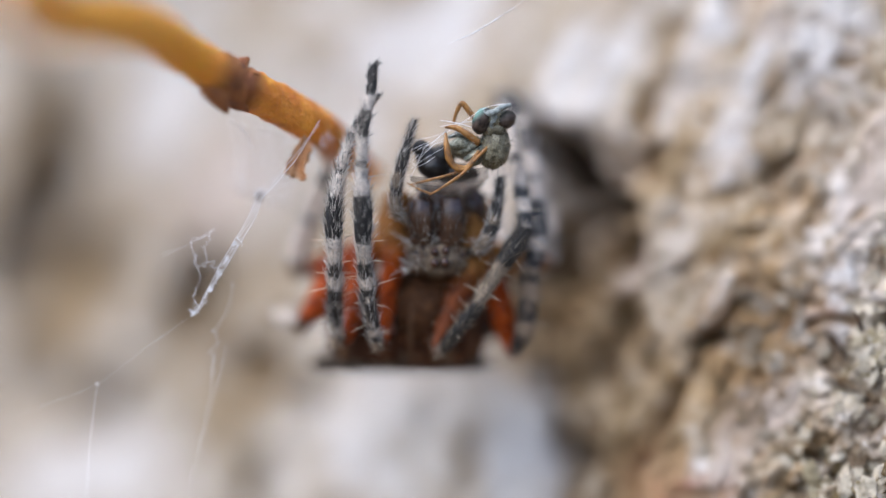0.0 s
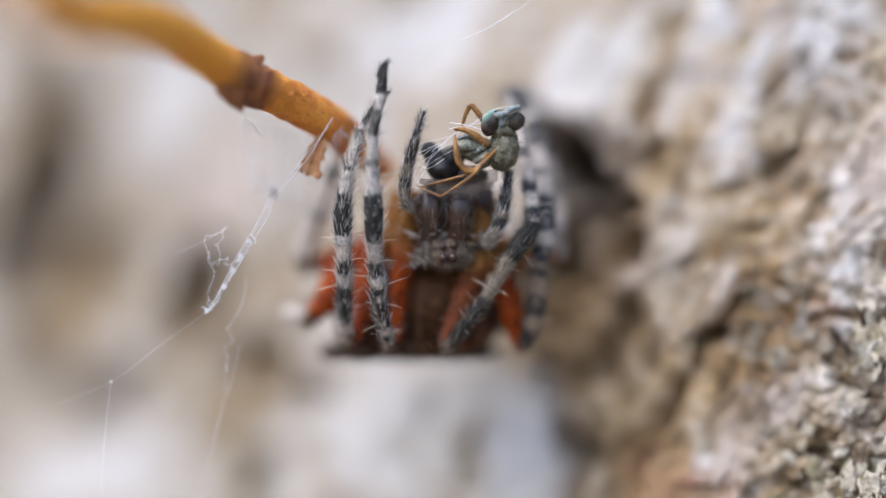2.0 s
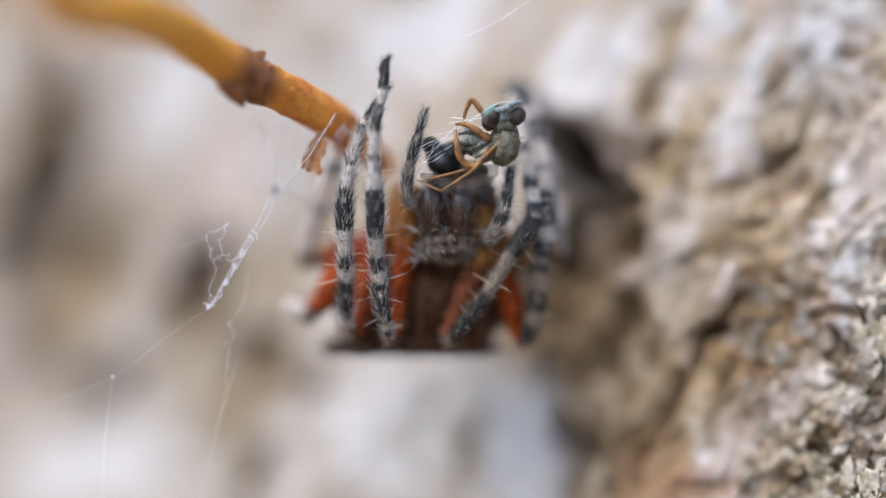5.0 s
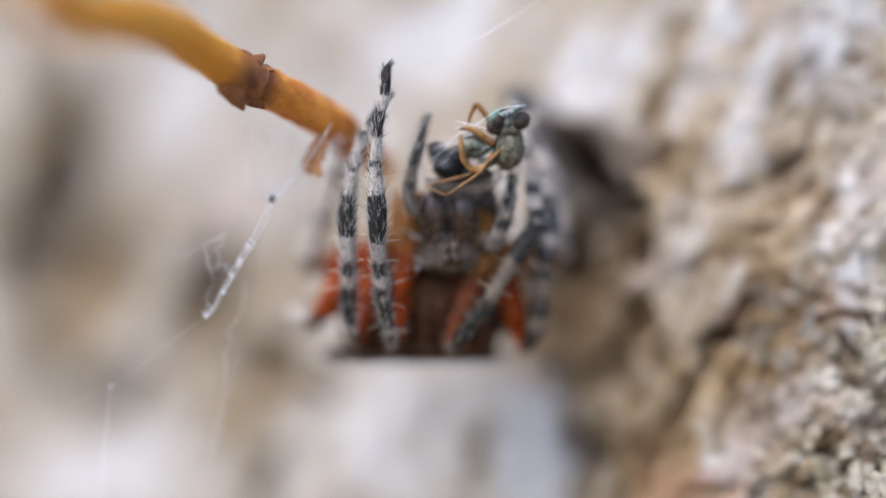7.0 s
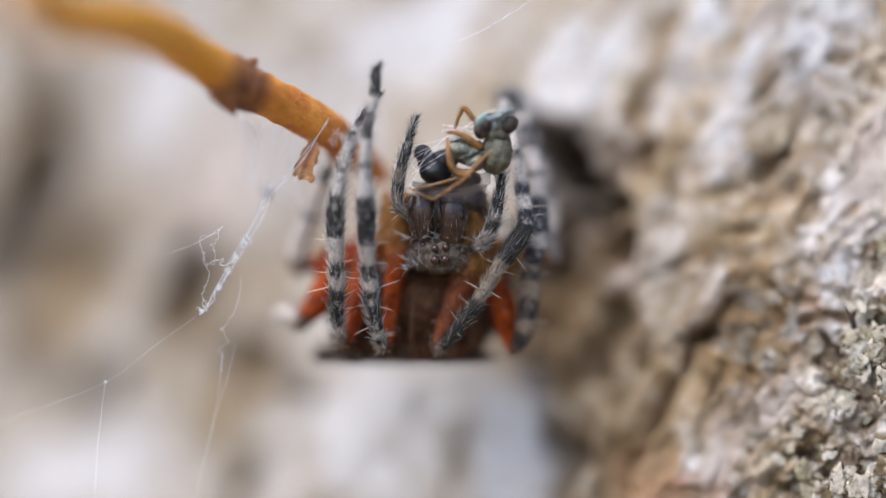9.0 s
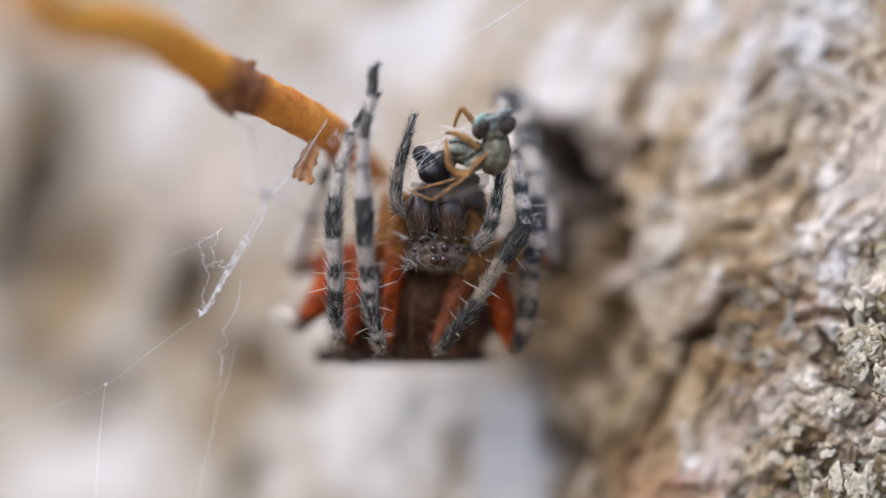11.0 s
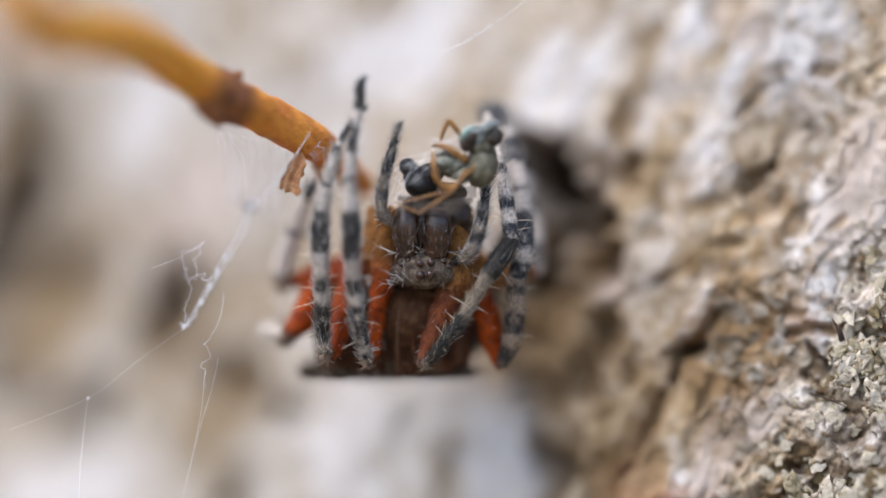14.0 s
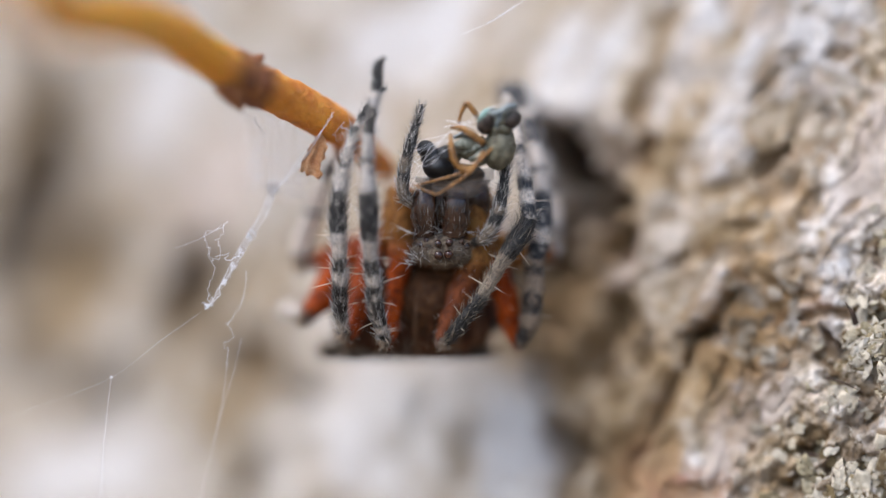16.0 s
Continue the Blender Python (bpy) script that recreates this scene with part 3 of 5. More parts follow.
def bark_height(s, z):
    """Height of the crust over the trunk's round, with its tones."""
    ca, sa = math.cos(radians(60)), math.sin(radians(60))
    along, across = s * ca + z * sa, -s * sa + z * ca
    warp = (fbm(s * 0.5, z * 0.5, 3, 3) - 0.5) * 2.2
    h = 0.9 * (fbm(s * 0.16, z * 0.16, 11, 2) - 0.5)
    h = h + 0.13 * (fbm(along * 0.35 + warp * 0.3, across * 0.95 + warp, 21, 4) - 0.5)
    h = h - 0.10 * np.clip(1 - np.abs(fbm(along * 0.5 + 9, across * 1.2 + warp, 41, 3) - 0.5) * 14, 0, 1)
    h = h + 0.4 * np.clip((s - 3) / 4, 0, 1) ** 2 * (3 - 2 * np.clip((s - 3) / 4, 0, 1)) * np.clip((20 - s) / 5, 0, 1)
    rag = (fbm(s * 0.9, z * 0.9, 71, 3, 0.55) - 0.5) * 1.5 + (fbm(s * 3.6, z * 3.6, 75, 3, 0.6) - 0.5) * 0.8
    cream = np.zeros_like(s)
    for kind, s0, z0, lg, wd, an, lift in SPOTS:
        if kind == "cream":
            cream = np.maximum(cream, region(s, z, s0, z0, lg * 1.2, wd * 1.2, an, rag))
    crumbly = np.clip((s - 8.3 - 0.36 * (z + 2)) / 3.2, 0, 1)
    crumbly = crumbly * (1 - 0.8 * cream)
    h = h + (0.06 + 0.07 * crumbly) * (fbm(s * 1.9, z * 1.9, 31, 4, 0.6) - 0.5)
    # overlapping scales: a few flat levels with broken edges
    level = fbm(s * 0.9 + warp * 0.2, z * 1.1, 91, 5, 0.6) * 9
    h = h + (0.006 + 0.030 * crumbly) * (1 - cream) * (np.floor(level) + np.clip((level - np.floor(level)) * 4, 0, 1) - 5.0)
    wx, wz = (fbm(s * 2.6, z * 2.6, 55, 3) - 0.5) * 1.1, (fbm(s * 2.6 + 40, z * 2.6, 57, 3) - 0.5) * 1.1
    big, big_id = plates(s * 1.5 + wx, z * 1.3 + wz, 101)
    small, small_id = plates(s * 4.0 + wx * 2.2, z * 3.6 + wz * 2.2, 111)
    h = h + crumbly * (0.09 * np.clip(big * 4.0, 0, 1) ** 0.6 + 0.14 * (big_id - 0.5) - 0.07)
    h = h + crumbly * (0.035 * np.clip(small * 4, 0, 1) ** 0.6 + 0.05 * (small_id - 0.5))
    h = h + crumbly * 0.025 * (fbm(s * 7, z * 7, 61, 2) - 0.5)
    joint = np.maximum(0.8 * np.clip(1.2 - big * 8, 0, 1) * (small_id > 0.3), 0.4 * np.clip(1 - small * 5, 0, 1) * (big_id > 0.55))
    tint = np.clip(0.55 * big_id + 0.6 * small_id - 0.1, 0, 1)
    white, pink, bare_shade, rust, tan = (np.zeros_like(s) for _ in range(5))
    streak = fbm(along * 0.22 + warp * 0.15, across * 0.8 + warp * 0.5, 131, 4, 0.55)
    tan = np.clip((streak - 0.54) * 6, 0, 0.45) * np.clip((s + 6) / 6, 0, 1) * (1 - 0.5 * crumbly)
    ripple = fbm(along * 0.6 + warp * 0.3, across * 1.9 + warp, 161, 4, 0.55)
    tan = np.maximum(tan, np.clip((ripple - 0.54) * 7, 0, 0.35) * np.clip((s - 2) / 3, 0, 1))
    h = h - 0.05 * np.clip((ripple - 0.5) * 6, 0, 1) * np.clip((s - 2) / 3, 0, 1)
    # soft blisters and hollows, each with its own tone
    near = np.clip((s - 3.5) / 3, 0, 1) * (1 - 0.6 * cream)
    blister = fbm(s * 1.25, z * 1.25, 171, 4, 0.6)
    h = h + 0.18 * near * (blister - 0.5)
    hollow = np.clip((0.47 - blister) * 9, 0, 1) * near
    tan = np.maximum(tan, 0.40 * hollow)
    for kind, s0, z0, lg, wd, an, lift in SPOTS:
        m = region(s, z, s0, z0, lg * 1.2, wd * 1.2, an, rag)
        h = h + 0.35 * lift * m
        if kind == "white":
            white = np.maximum(white, 0.9 * m)
        elif kind == "tan":
            tan = np.maximum(tan, 0.95 * m)
        elif kind == "pink":
            pink = np.maximum(pink, 0.9 * m * np.clip(0.3 + 2.4 * (fbm(s * 2.2, z * 2.2, 151, 3) - 0.3), 0, 1))
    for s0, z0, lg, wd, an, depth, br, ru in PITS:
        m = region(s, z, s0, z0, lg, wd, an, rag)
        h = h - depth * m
        bare_shade = np.maximum(bare_shade, br * np.clip(m * 1.5 - 0.25, 0, 1))
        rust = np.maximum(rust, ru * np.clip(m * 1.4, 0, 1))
    scaly = region(s, z, 9.32, -2.24, 1.99, 1.46, 0.9, rag)
    flaw, flaw_id = plates(s * 1.15 + wx * 1.3, z * 1.5 + wz * 1.3, 141)
    h = h + scaly * (0.22 * (flaw_id - 0.5) + 0.10 * np.clip(flaw * 5, 0, 1))
    scaly = np.maximum(scaly, 0.8 * region(s, z, 5.94, -6.02, 1.84, 0.92, 0.7, rag))
    bare_shade = np.maximum(bare_shade, 0.85 * scaly * np.clip(1 - flaw * 8, 0, 1))
    tan = np.maximum(tan, 0.95 * scaly)
    rust = np.maximum(rust, 0.75 * scaly * (flaw_id < 0.7))
    bare_shade = np.maximum(bare_shade, joint * crumbly * 0.9)
    # gaps between the clumps of lichen: exposed bark, with shade painted in
    gap = np.clip((0.455 - fbm(s * 0.8, z * 0.8, 81, 3)) * 12, 0, 1) * np.clip((s - 9.8 - 0.45 * (z + 5.0)) / 1.5, 0, 1)
    bare_shade = np.maximum(bare_shade, 0.75 * gap * np.clip(fbm(s * 3.0, z * 3.0, 191, 3) * 2.2 - 0.35, 0, 1))
    h = h - 0.14 * gap
    bare_shade = np.maximum(bare_shade, 0.35 * np.clip((0.36 - blister) * 12, 0, 1) * near)
    rust = np.maximum(rust, 0.42 * np.clip((fbm(s * 0.9, z * 0.9, 181, 4, 0.6) - 0.57) * 8, 0, 1) * np.clip((s - 6) / 3, 0, 1) * np.clip((s - 5) / 3, 0, 1))
    # the crust tint drops towards the far side
    return h, white * (1 - bare_shade), pink, bare_shade, rust, tan, 0.5 + (tint - 0.5) * crumbly - 0.22 * np.clip((-s - 1) / 5, 0, 1), 0.85 * cream * (1 - bare_shade)


def bark_point(s, z, h):
    phi = MID - s / TRUNK_R
    r = TRUNK_R + h
    return np.stack([TRUNK_X - r * np.sin(phi), TRUNK_Y - r * np.cos(phi) + LEAN * z, z], -1)


def build_trunk():
    half = math.pi * TRUNK_R
    view = np.concatenate([np.arange(-24, -18, 0.4), np.arange(-18, -3, 0.15), np.arange(-3, 6, 0.09), np.arange(6, 14.6, 0.045), np.arange(14.6, 22, 0.4)])
    rest = np.linspace(22, 2 * half - 24, 70)[:-1]
    s = np.concatenate([view, rest])
    below, above = np.geomspace(9, -GROUND_Z + 15, 30), np.geomspace(9, 1900, 34)
    z = np.concatenate([-below[::-1], np.arange(-8.6, 8.6, 0.06), above])
    ss, zz = np.meshgrid(s, z)
    h, white, pink, bare_shade, rust, tan, tint, cream = bark_height(ss, zz)
    wrap = np.clip((ss - 24) / 20, 0, 1) * np.clip((2 * half - 30 - ss) / 20, 0, 1)
    h = h + wrap * 2.0 * np.sin(ss * 0.35 + 2 * np.sin(zz * 0.02))
    p = bark_point(ss, zz, h).reshape(-1, 3) * MM
    ns, nz = len(s), len(z)
    i, k = np.meshgrid(np.arange(nz - 1), np.arange(ns), indexing="ij")
    k2 = (k + 1) % ns
    quads = np.stack([i * ns + k, i * ns + k2, (i + 1) * ns + k2, (i + 1) * ns + k], -1).reshape(-1, 4)
    me = bpy.data.meshes.new("tree_trunk")
    me.from_pydata(p.tolist(), [], quads.tolist() + [list(range((nz - 1) * ns, nz * ns)), list(range(ns))[::-1]])
    for name, val in (("white", white), ("pink", pink), ("bare_shade", bare_shade), ("rust", rust), ("tan", tan), ("tint", tint), ("cream", cream)):
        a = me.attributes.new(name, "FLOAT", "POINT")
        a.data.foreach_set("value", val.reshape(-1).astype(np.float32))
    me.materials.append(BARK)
    me.polygons.foreach_set("use_smooth", [True] * len(me.polygons))
    return tagged(new("tree_trunk", me), "tree trunk with cracked pale lichen-crusted bark", "tree trunk", kind="structure")


def flake_geo(rng, s0, z0, base, r, curl, tilt, lift, band=0.0, flat=0.75):
    """One crumpled lobe or scale that lies on the bark."""
    phi = MID - s0 / TRUNK_R
    n = (Vector((-math.sin(phi), -math.cos(phi), 0)) + Vector(rng.normal(0, tilt, 3))).normalized()
    a = n.orthogonal().normalized()
    a.rotate(Matrix.Rotation(rng.uniform(0, 6.28), 3, n))
    b = n.cross(a)
    c, off, m = Vector(base) + n * lift, Vector(rng.uniform(0, 30, 3)), 13
    rows = []
    for q in (0.4, 0.75, 1.0):
        row = []
        for k in range(m):
            w = 6.283 * k / m
            d = Vector((math.cos(w), math.sin(w), q))
            rad = r * q * (1 + 0.8 * noise.noise(d * 2.6 + off))
            up = 0.005 + r * (curl * q ** 3 * (0.5 + 0.5 * math.cos(2 * w)) + 0.28 * noise.noise(d * 2.2 - off))
            row.append(c + a * rad * math.cos(w) + b * rad * math.sin(w) * flat + n * up)
        rows.append(row)
    low = [p - n * 0.025 - (p - c) * 0.06 for p in rows[2]]
    v = rows[0] + rows[1] + rows[2] + low + [c + n * 0.03, c - n * (0.06 + lift)]
    f = []
    for k in range(m):
        k2 = (k + 1) % m
        f.append((k, k2, 4 * m))
        f += [(o + m + k, o + m + k2, o + k2, o + k) for o in (0, m, 2 * m)]
        f.append((3 * m + k2, 3 * m + k, 4 * m + 1))
    g = Geo()
    g.add(v, f, band)
    return g


def build_crumbs():
    """Crumpled lobes of lichen that crowd the near corner of the bark: the middle ones as pieces, the rest joined."""
    rng = np.random.RandomState(5)
    count = 9000
    s, z = rng.uniform(7.0, 14.0, count), rng.uniform(-7.6, 7.6, count)
    near = np.clip((s - 9.8 - 0.45 * (z + 5.0)) / 2.0, 0, 1)
    patch = fbm(s * 0.8, z * 0.8, 81, 3) > 0.46
    keep = rng.uniform(0, 1, count) < near ** 1.5 * (0.06 + 0.48 * patch)
    s, z, near = s[keep], z[keep], near[keep]
    centres = bark_point(s, z, bark_height(s, z)[0])
    rest, pieces = Geo(), 0
    for si, zi, ni, c in zip(s, z, near, centres):
        r = rng.uniform(0.11, 0.31) * (0.6 + 0.95 * ni * rng.uniform(0.2, 1.0))
        g = flake_geo(rng, si, zi, c, r, rng.uniform(0.0, 0.24), 0.16, rng.uniform(-0.10, 0.08))
        if pieces < 300 and si < 12.6 and zi > -7.1 and r > 0.10:
            pieces += 1
            ob = new("lichen_lobe", g.mesh("lichen_lobe", (0, 0, 0), LOBES))
            ob.parent = trunk
        else:
            rest.add(g.v, g.f)
    tagged(new("lichen", rest.mesh("lichen", (0, 0, 0), LOBES)), "crumbly grey-white lichen lobes on the bark", "lichen", kind="stuff")


def build_scales():
    """Loose curled scales of bark beside the long crack and higher up."""
    rng = np.random.RandomState(8)
    for count, s0, s1, z0, z1, r0, r1 in ((30, 8.3, 10.6, -3.0, -0.8, 0.18, 0.42), (24, 9.2, 12.6, 0.0, 5.5, 0.10, 0.24), (14, 8.8, 10.4, -6.6, -3.6, 0.12, 0.26)):
        s, z = rng.uniform(s0, s1, count), rng.uniform(z0, z1, count)
        for si, zi, c in zip(s, z, bark_point(s, z, bark_height(s, z)[0])):
            g = flake_geo(rng, si, zi, c, rng.uniform(r0, r1), rng.uniform(0.05, 0.35), 0.16, rng.uniform(0.0, 0.06), rng.uniform(0.05, 0.42), 0.6)
            ob = new("bark_scale", g.mesh("bark_scale", (0, 0, 0), BARK, attribute="tint"))
            ob.parent = trunk


def build_splinters():
    """Dark slivers of wood that stick out of the crumbly bark."""
    for s0, z0, s1, z1, lift, r in ((12.25, -2.15, 12.04, -1.45, 0.45, 0.085), (11.80, -2.84, 11.34, -2.15, 0.3, 0.09), (11.16, -3.45, 12.45, -3.91, 0.08, 0.03), (12.87, -2.07, 12.41, -1.84, 0.2, 0.08), (10.31, -5.55, 11.41, -5.71, 0.15, 0.05)):
        ends = np.array([s0, s1]), np.array([z0, z1])
        h = bark_height(*ends)[0]
        a, b = bark_point(ends[0], ends[1], h + np.array([-0.1, lift]))
        ob = thing("bark_splinter", a, "dark brown splinter of wood in lichen-crusted bark", "splinter", "splinters in the bark")
        g = Geo()
        mid = (a + b) / 2 + np.array([0.05, -0.08, 0.03])
        tube(g, [a, mid, b], [r, r * 0.9, r * 0.15], 12, 8, None, 0.4, 0.6)
        part("sliver", g, SPLINTER, ob)


build_ground()
trunk = build_trunk()
build_splinters()
build_crumbs()
build_scales()


# ---- spider ----
SPIDER_AT = (-0.84, 2.00, -2.98)
spider = thing("spider", SPIDER_AT, "grey-banded orb-weaving spider with orange thighs feeding on a fly", "spider")


def rings(*spans, depth=1.0):
    """A band pattern: full depth in each span of the length, soft at its ends."""
    def f(u):
        return depth * max([0.0] + [min(1.0, max(0.0, 0.5 + (u - a) * 25)) * min(1.0, max(0.0, 0.5 + (b - u) * 25)) for a, b in spans])
    return f


def limb(name, parent, points, radii, band, hairs, hair_len=0.28, label="", spines=(), sides=14, lean=0.75, skin=None, fringe=0):
    """One segment of a leg with its fur and stout pale spines. spines: (share along, angle, length)."""
    g = Geo()
    c, r = tube(g, points, radii, 30, sides, band, 0.12)
    ob = part(name, g, skin or LEG, parent, label)
    f = Geo()
    fur(f, c, r, int(hairs * 0.75), hair_len * 0.95, 0.018, band, lean, pale_mix=0.10 if skin in (None, LEG) else 0.08, dull=0.0 if skin in (None, LEG) else 0.1)
    fur(f, c, r, hairs // 8, hair_len * 1.15, 0.014, lambda u: 1.0, 0.5, pale_mix=0.22)
    fur(f, c, r, fringe, 0.36, 0.017, lambda u: 0.0, 0.66, pale_mix=0.1)
    tan, a, b = frames_along(c)
    part("bristles", f, BRISTLE_TAN if skin in (LEG_TAN, LEG_DULL) else BRISTLE, parent, kind="stuff")
    stray = random.Random(name + str(points[0]))
    for u, w, ln in list(spines) + [(stray.uniform(0.05, 0.95), stray.choice((0, 180)) + stray.gauss(0, 40), stray.uniform(0.22, 0.45)) for _ in range(len(spines) // 3)]:
        i = int(u * (len(c) - 1))
        out = math.cos(radians(w)) * a[i] + math.sin(radians(w)) * b[i]
        f = Geo()
        hair(f, c[i] + out * r[i] * 0.8, out + tan[i] * stray.gauss(0.1, 0.3), ln * stray.uniform(1.0, 1.6), 0.034, stray.gauss(0, 0.15), 0.05)
        part("spine", f, SPINE, parent)
    return ob


def thigh(points, radii, ochre_to=0.35, label="orange translucent thigh", skin=None, dark_from=0.9):
    """Hip, thigh and knee of a leg: the part to which its outer segments belong."""
    g = Geo()
    c, r = tube(g, points, radii, 26, 16, lambda u: min(1.0, max(0.0, (u - ochre_to) * 5 + 0.5)) + min(1.0, max(0.0, (u - dark_from) * 6)), 0.3)
    ob = part("leg", g, skin or FEMUR, spider, label)
    f = Geo()
    fur(f, c, r, 90, 0.22, 0.013, lambda u: 0.8, 0.6, 0.2, 0.98, 0.3)
    part("bristles", f, BRISTLE, ob, kind="stuff")
    return ob


def knee(parent, at, size, label="mottled tan-brown knee"):
    g = Geo()
    blob(g, at, size, 20, 14, 0.3, 4.0, lambda d: 0.35 + 0.5 * max(0.0, d.z))
    ob = part("knee", g, LEG_DULL, parent, label)
    f = Geo()
    rng = random.Random(15)
    for _ in range(70):
        d = Vector((rng.gauss(0, 1), rng.gauss(-0.6, 0.8), rng.gauss(-0.2, 1))).normalized()
        hair(f, Vector(at) + Vector((d.x * size[0], d.y * size[1], d.z * size[2])) * 0.95, d + Vector((0, 0, 0.5)), rng.uniform(0.10, 0.26), 0.014, 0.3, rng.choice((0.0, 0.1, 0.6, 0.9)))
    part("bristles", f, BRISTLE_TAN, ob, kind="stuff")


# first leg on the fly's far side
leg = leg_first = thigh([(-0.96, 0.90, 1.59), (-1.11, 1.10, 0.02), (-1.33, 0.95, -1.38), (-1.42, 0.75, -2.30), (-1.57, 0.40, -2.63)], [0.26, 0.36, 0.23, 0.18, 0.16])
limb("tibia", leg, [(-1.55, 0.40, -2.57), (-1.77, 0.05, -1.82), (-1.92, -0.26, -0.60), (-1.98, -0.50, 0.24)], [0.14, 0.20, 0.19, 0.20],
     rings((-0.2, 0.12), (0.18, 0.58), (0.66, 0.82), depth=0.86), 440, 0.32, fringe=110, skin=LEG_SPOTTED, spines=[(0.62, 0, 0.6), (0.42, 5, 0.45), (0.25, 170, 0.4), (0.12, 0, 0.35), (0.7, 185, 0.35), (0.1, 80, 0.3), (0.85, 10, 0.45), (0.5, 90, 0.3)])
limb("metatarsus", leg, [(-1.98, -0.50, 0.14), (-1.98, -0.62, 0.78), (-2.04, -0.78, 2.14), (-1.98, -0.80, 3.29), (-1.84, -0.76, 4.00)], [0.20, 0.255, 0.165, 0.13, 0.10],
     rings((0.02, 0.36), (0.55, 0.6), (0.76, 0.95)), 620, 0.32, lean=0.85, fringe=200, spines=[(0.05, 0, 0.45), (0.45, 180, 0.4), (0.5, 0, 0.4), (0.1, 180, 0.4)])
limb("tarsus", leg, [(-1.84, -0.76, 4.00), (-1.76, -0.73, 4.50), (-1.69, -0.70, 5.02), (-1.64, -0.70, 5.08)], [0.11, 0.13, 0.07, 0.02], rings((0.2, 1.1)), 220, 0.22, lean=0.85)
knee(leg, (-1.58, 0.36, -2.50), (0.16, 0.18, 0.22))

# second leg of the same side
leg = leg_second = thigh([(-1.23, 1.60, 0.64), (-1.90, 1.60, -0.14), (-2.29, 1.30, -1.38), (-2.47, 1.00, -2.15), (-2.68, 0.65, -2.45)], [0.28, 0.34, 0.32, 0.24, 0.18], 0.2)
limb("tibia", leg, [(-2.71, 0.65, -2.42), (-2.79, 0.35, -1.67), (-2.80, 0.00, -0.75), (-2.81, -0.19, 0.24)], [0.14, 0.20, 0.19, 0.20],
     rings((-0.2, 0.10), (0.17, 0.57), (0.69, 0.83), depth=0.86), 440, 0.32, fringe=110, skin=LEG_SPOTTED, spines=[(0.6, 180, 0.55), (0.75, 180, 0.45), (0.35, 0, 0.35), (0.5, 0, 0.35), (0.7, 0, 0.4), (0.3, 180, 0.4), (0.15, 70, 0.3)])
limb("metatarsus", leg, [(-2.81, -0.19, 0.17), (-2.84, -0.26, 0.70), (-2.76, -0.31, 1.62), (-2.58, -0.28, 2.53), (-2.35, -0.19, 3.30)], [0.20, 0.24, 0.175, 0.125, 0.09],
     rings((0.08, 0.44), (0.63, 0.67), (0.9, 1.1)), 520, 0.34, lean=0.82, fringe=320, spines=[(0.1, 185, 0.5), (0.1, 0, 0.4)])
limb("tarsus", leg, [(-2.35, -0.19, 3.30), (-2.04, -0.10, 3.84), (-1.61, 0.00, 4.36)], [0.10, 0.065, 0.045], rings((0.1, 1.1)), 160, 0.22, lean=0.9)
knee(leg, (-2.70, 0.60, -2.36), (0.17, 0.18, 0.22))

# third and fourth legs of that side, drawn up behind
leg = thigh([(-1.63, 2.20, 0.17), (-2.90, 2.20, -0.60), (-3.35, 1.90, -1.38), (-3.78, 1.90, -1.86)], [0.28, 0.36, 0.36, 0.22], 0.0, dark_from=0.86)
knee(leg, (-3.82, 1.95, -1.88), (0.27, 0.24, 0.26))
limb("tibia", leg, [(-3.78, 1.95, -1.86), (-4.12, 2.10, -1.74), (-4.42, 2.70, -1.66)], [0.22, 0.21, 0.18], rings((0.0, 0.12), depth=0.8), 160, 0.2, skin=LEG_GREY)
limb("metatarsus", leg, [(-4.42, 2.70, -1.66), (-3.89, 3.90, -1.62), (-2.94, 4.40, -1.58)], [0.16, 0.14, 0.1], rings((0.4, 0.7)), 80, 0.2, skin=LEG_GREY)
leg = thigh([(-1.64, 2.80, 0.49), (-2.74, 2.80, -0.11), (-3.44, 2.70, -0.30), (-3.90, 2.70, -0.33)], [0.28, 0.34, 0.25, 0.16], 0.0, dark_from=0.8)
knee(leg, (-3.92, 2.68, -0.36), (0.25, 0.24, 0.26))
limb("tibia", leg, [(-3.96, 2.70, -0.36), (-3.90, 2.70, 0.25), (-3.64, 2.60, 0.88), (-3.42, 2.50, 1.51)], [0.2, 0.28, 0.26, 0.2], rings((-0.1, 0.1), (0.7, 0.78)), 260, 0.22, skin=LEG_GREY)
limb("metatarsus", leg, [(-3.42, 2.50, 1.51), (-3.07, 2.20, 2.36), (-2.69, 2.00, 3.06)], [0.2, 0.16, 0.1], rings((0.3, 0.6)), 120, 0.22, skin=LEG_GREY)

# first leg on the fly's near side
leg = thigh([(0.87, 1.10, 1.32), (0.90, 1.00, 0.02), (0.43, 0.85, -1.37), (0.02, 0.65, -2.30), (-0.06, 0.50, -2.63)], [0.40, 0.46, 0.33, 0.22, 0.16], 0.45, "brown-orange thigh", FEMUR_BROWN)
limb("tibia", leg, [(0.03, 0.50, -2.60), (0.46, 0.30, -2.07), (1.01, 0.15, -1.36), (1.47, 0.10, -0.57)], [0.13, 0.18, 0.17, 0.15],
     rings((-0.1, 0.68)), 380, 0.30, fringe=60, skin=LEG_TAN, spines=[(0.8, 170, 0.45), (0.62, 200, 0.4), (0.86, 20, 0.35), (0.3, 60, 0.4), (0.95, 240, 0.3)])
